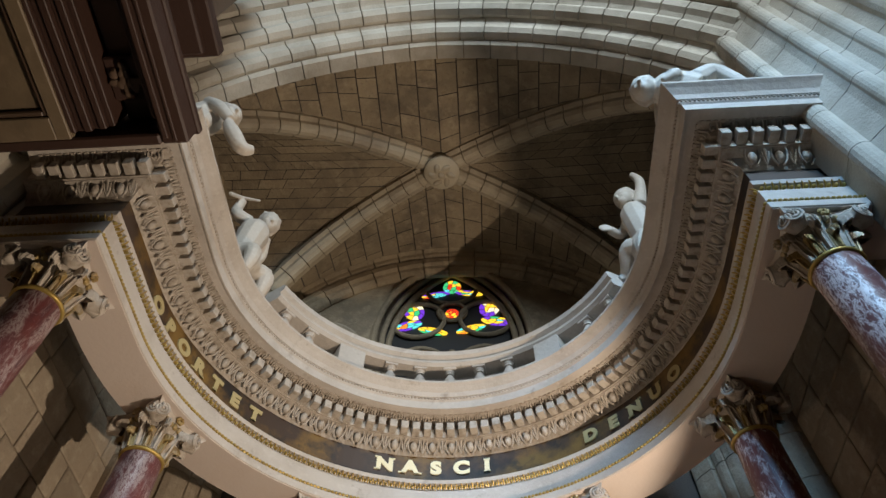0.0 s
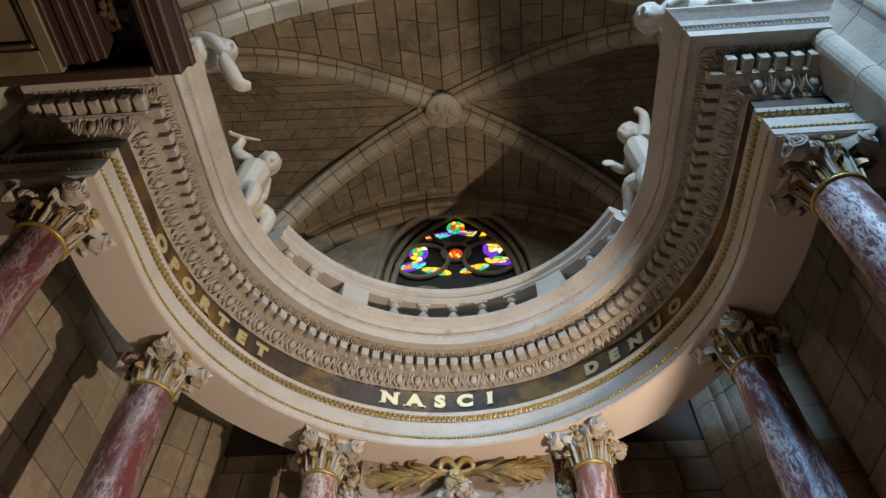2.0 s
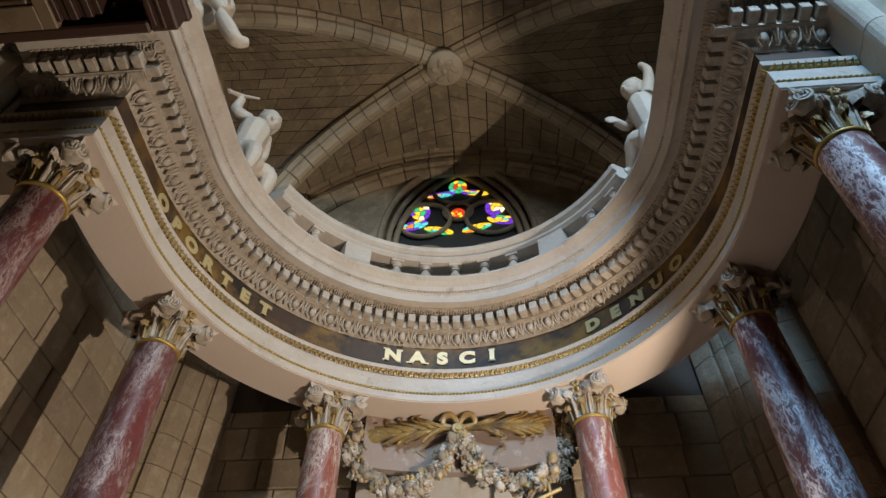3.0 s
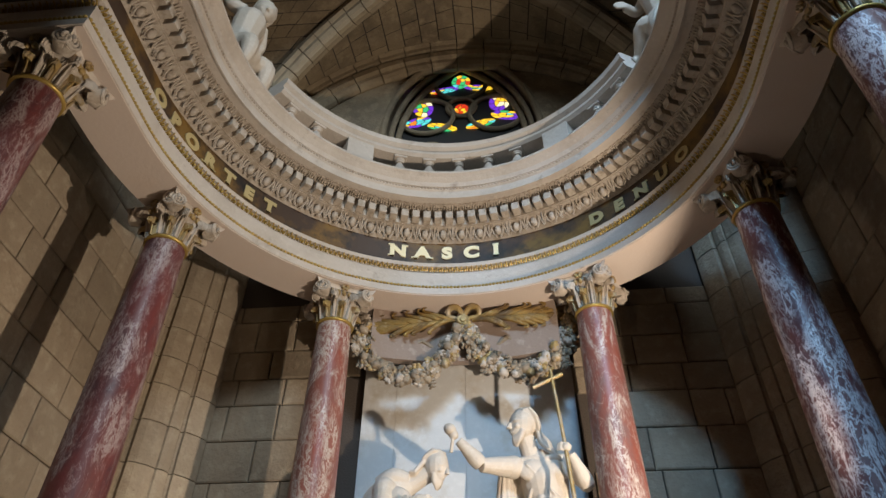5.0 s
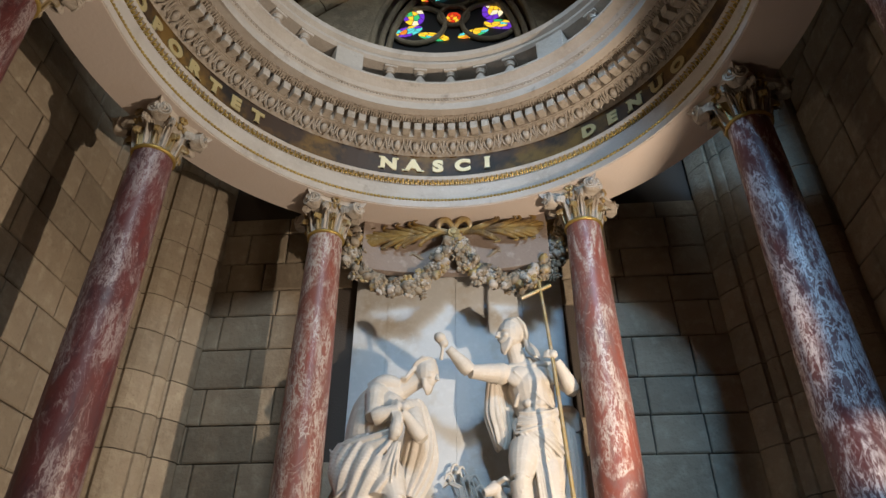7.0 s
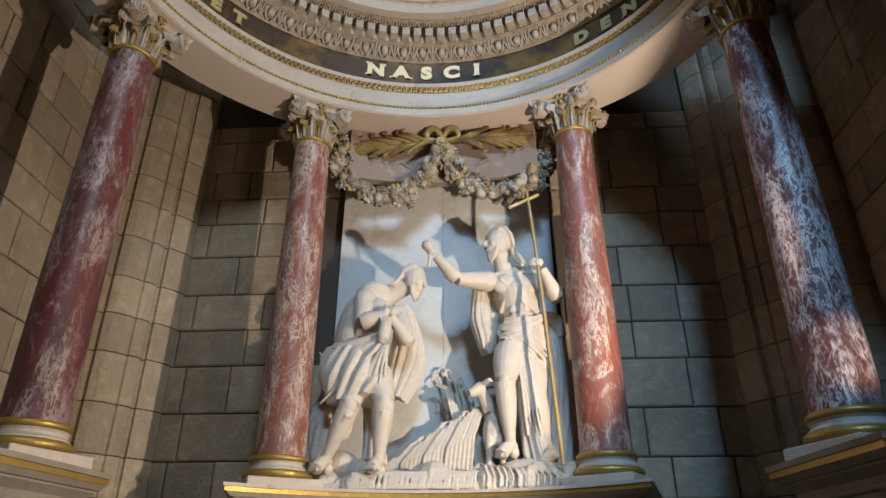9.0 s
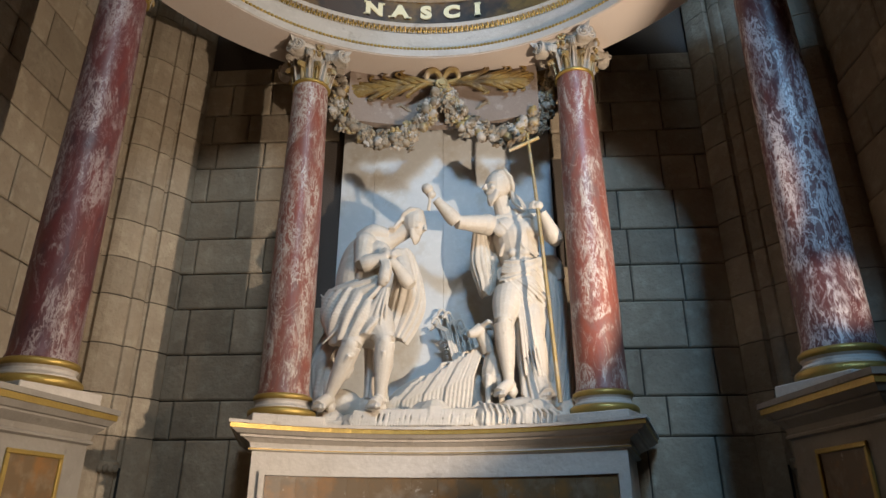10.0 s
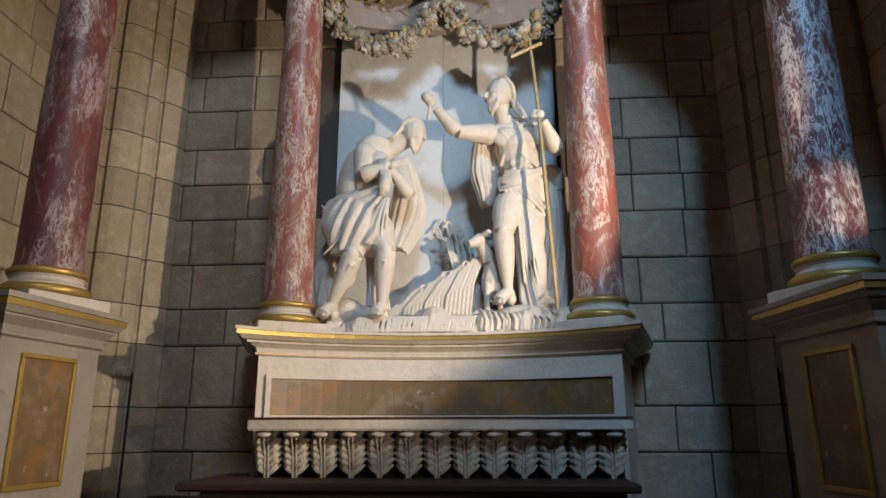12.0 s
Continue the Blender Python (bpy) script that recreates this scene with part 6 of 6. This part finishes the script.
frond(garland, (-0.08, 2.44, 5.30), (-0.90, 2.44, 5.27), -0.03, 11, 1, PALMG)
frond(garland, (0.08, 2.44, 5.30), (0.92, 2.44, 5.31), 0.0, 11, 2, PALMG)
b = bmesh.new()
lathe(b, [(0.005, -0.03), (0.025, -0.028), (0.032, -0.015), (0.05, -0.02), (0.062, -0.005), (0.055, 0.03)], 24)
b.transform(Matrix.Translation((-0.005, 2.40, 5.28)) @ Matrix.Rotation(-math.pi / 2, 4, "X"))
part("medallion", b, OLDGOLD, garland, "round gilded medallion", True)
for s in (-1, 1):
    b = bmesh.new()
    limb(b, [(0, 2.42, 5.34, 0.02), (s * 0.06, 2.38, 5.41, 0.03), (s * 0.13, 2.38, 5.40, 0.028), (s * 0.14, 2.42, 5.34, 0.024), (s * 0.05, 2.43, 5.32, 0.02)], 8)
    part("bow_loop", b, OLDGOLD, garland, "gilded ribbon loop", True)
    b = bmesh.new()
    limb(b, [(0, 2.42, 5.26, 0.02), (s * 0.05, 2.40, 5.16, 0.026), (s * 0.075, 2.42, 5.05, 0.03), (s * 0.09, 2.43, 4.98, 0.034), (s * 0.10, 2.43, 4.95, 0.014)], 8)
    part("bow_tail", b, GARL, garland, smooth=True)
    b = bmesh.new()
    pts = [(s * (0.12 + 0.5 * t), 2.52 + 0.03 * math.sin(9 * t), 5.14 - 0.10 * t + 0.04 * math.sin(14 * t), 0.022) for t in np.linspace(0, 1, 16)]
    limb(b, pts, 6)
    part("ribbon", b, GARL, garland, "fluttering carved ribbon", True)
# plaster spandrel behind the garland
b = bmesh.new()
arc_sweep(b, [(2.42, 4.92), (2.50, 4.92), (2.50, SOF), (2.42, SOF)], -20.5, 20.5, 16)
part("spandrel_panel", b, SPANDREL, garland, "pinkish plaster band behind the palms")

# ---------- dark wooden loft beside the canopy ----------
loft_ = thing("wooden_loft", (-2.4, -2.6, 5.4), "dark walnut loft with panelled underside overhanging the aisle", "loft")


def beam(name, x0, x1, y0, y1, z0, z1, mat=WOOD, lab="", bev=0.012):
    b = bmesh.new()
    box(b, x0, x1, y0, y1, z0, z1, bev)
    return part(name, b, mat, loft_, lab)


beam("edge_beam", -1.52, -1.36, -4.6, -1.32, 5.46, 5.62)
beam("edge_moulding", -1.44, -1.345, -4.6, -1.305, 5.62, 5.68)
beam("end_beam", -3.4, -1.52, -1.39, -1.32, 5.45, 5.80)
beam("bracket_block", -1.80, -1.56, -1.80, -1.54, 5.62, 5.70)
beam("wall_bearer", -4.3, -3.3, -1.6, -1.12, 5.45, 6.3)
beam("soffit_board", -1.56, -1.52, -4.6, -1.46, 5.50, 5.80)
beam("moulding", -1.50, -1.47, -4.6, -1.36, 5.445, 5.462, WOOD, "", 0.004)
beam("moulding", -1.44, -1.42, -4.6, -1.34, 5.448, 5.462, WOOD, "", 0.004)
beam("coffer_panel", -1.80, -1.52, -4.6, -1.39, 5.70, 5.74, WOODM, "brown recessed coffer panel")
beam("coffer_rib", -1.63, -1.60, -4.6, -1.46, 5.66, 5.70)
for k, (x0, x1, z) in enumerate(((-1.835, -1.80, 5.53), (-1.875, -1.835, 5.49), (-1.91, -1.875, 5.505), (-1.955, -1.91, 5.465), (-2.00, -1.955, 5.48), (-2.03, -2.00, 5.45))):
    beam("stepped_moulding", x0, x1, -4.6, -1.42, z, 5.74, WOOD, "", 0.005)
beam("panel_frame", -2.115, -2.03, -4.6, -1.39, 5.435, 5.50, WOODL, "tan panel frame", 0.006)
beam("panel_frame", -3.4, -2.115, -1.53, -1.39, 5.435, 5.50, WOODL, "tan panel frame", 0.006)
beam("inner_moulding", -2.15, -2.115, -4.6, -1.53, 5.45, 5.51, WOODM, "", 0.008)
beam("inner_moulding", -3.4, -2.15, -1.565, -1.53, 5.45, 5.51, WOODM, "", 0.008)
beam("field_panel", -3.4, -2.15, -4.6, -1.565, 5.48, 5.52, WOODL, "plain brown field panel")
# carried up out of view to block the cool light on the left
beam("upper_body", -3.4, -1.62, -4.6, -1.64, 5.80, 9.6, WOODM, "tall brown loft body, raised unseen to block light")
beam("cornice", -3.4, -1.36, -4.6, -1.58, 6.30, 6.42)
beam("cornice", -3.4, -1.44, -4.6, -1.62, 6.22, 6.30)
b = bmesh.new()
rnd = random.Random(8)
for i in range(40):
    y = -1.75 - i * 0.065
    blob(b, (-1.60 + rnd.uniform(-0.02, 0.01), y, 5.95 + 0.1 * math.sin(i * 1.9)), (0.04, 0.05, 0.07), (rnd.uniform(0, 90), 0, 0), 7, 5)
part("carved_frieze", b, WOODL, loft_, "carved foliage band", True)
b = bmesh.new()
for i in range(24):
    a = i * 0.9
    blob(b, (-1.68 + 0.10 * math.cos(a) * rnd.random(), -1.66 + 0.10 * math.sin(a) * rnd.random(), 5.62), (0.04, 0.03, 0.035), (0, 0, rnd.uniform(0, 180)), 7, 5)
tagged(part("carved_boss", b, WOODM, loft_, "carved walnut foliage boss", True), kind="stuff")

# ---------- corbels and pipes on the corner piers ----------
for s_ in (-1, 1):
    corbel = thing("corbel", (s_ * 2.62, 2.62, 1.85), "small worn carved stone corbel on the pier", "corbel", "pier corbels")
    b = bmesh.new()
    lathe(b, [(0.015, 0.0), (0.03, 0.05), (0.06, 0.11), (0.085, 0.17), (0.09, 0.20), (0.05, 0.22)], 16, (s_ * 2.62, 2.60, 1.82))
    part("bell", b, STONE, corbel, smooth=True)
    b = bmesh.new()
    for i in range(7):
        a = math.pi + i * math.pi / 6
        blob(b, (s_ * 2.62 + 0.075 * math.cos(a), 2.60 + 0.075 * math.sin(a), 1.97), (0.028, 0.028, 0.035), (0, 0, 0), 8, 6)
    part("foliage", b, STONE, corbel, "worn carved leaves", True)
    b = bmesh.new()
    limb(b, [(s_ * 2.53, 2.66, 0.0, 0.018), (s_ * 2.53, 2.66, 1.98, 0.018)], 10)
    solo("pipe", b, LEAD, "thin dark pipe running up the wall corner", "pipe", "wall pipes", smooth=True)

# ---------- masonry of the walls ----------
masonry(wall_back, lambda u, z, d: Vector((-2.5 + u, BW - d, z)), 5.0, 0.0, 5.9, STONE, 0, 0.50, 3, holes=((1.4, 3.6, 0, 5.9),))
masonry(wall_left, lambda u, z, d: Vector((-LW + d, -0.4 + u, z)), 2.75, 0.0, 8.0, STONE, 0.36, 0.55, 5, limit=140)
masonry(wall_right, lambda u, z, d: Vector((LW - d, 2.35 - u, z)), 2.75, 0.0, 8.0, STONE, 0.36, 0.55, 6, limit=140)
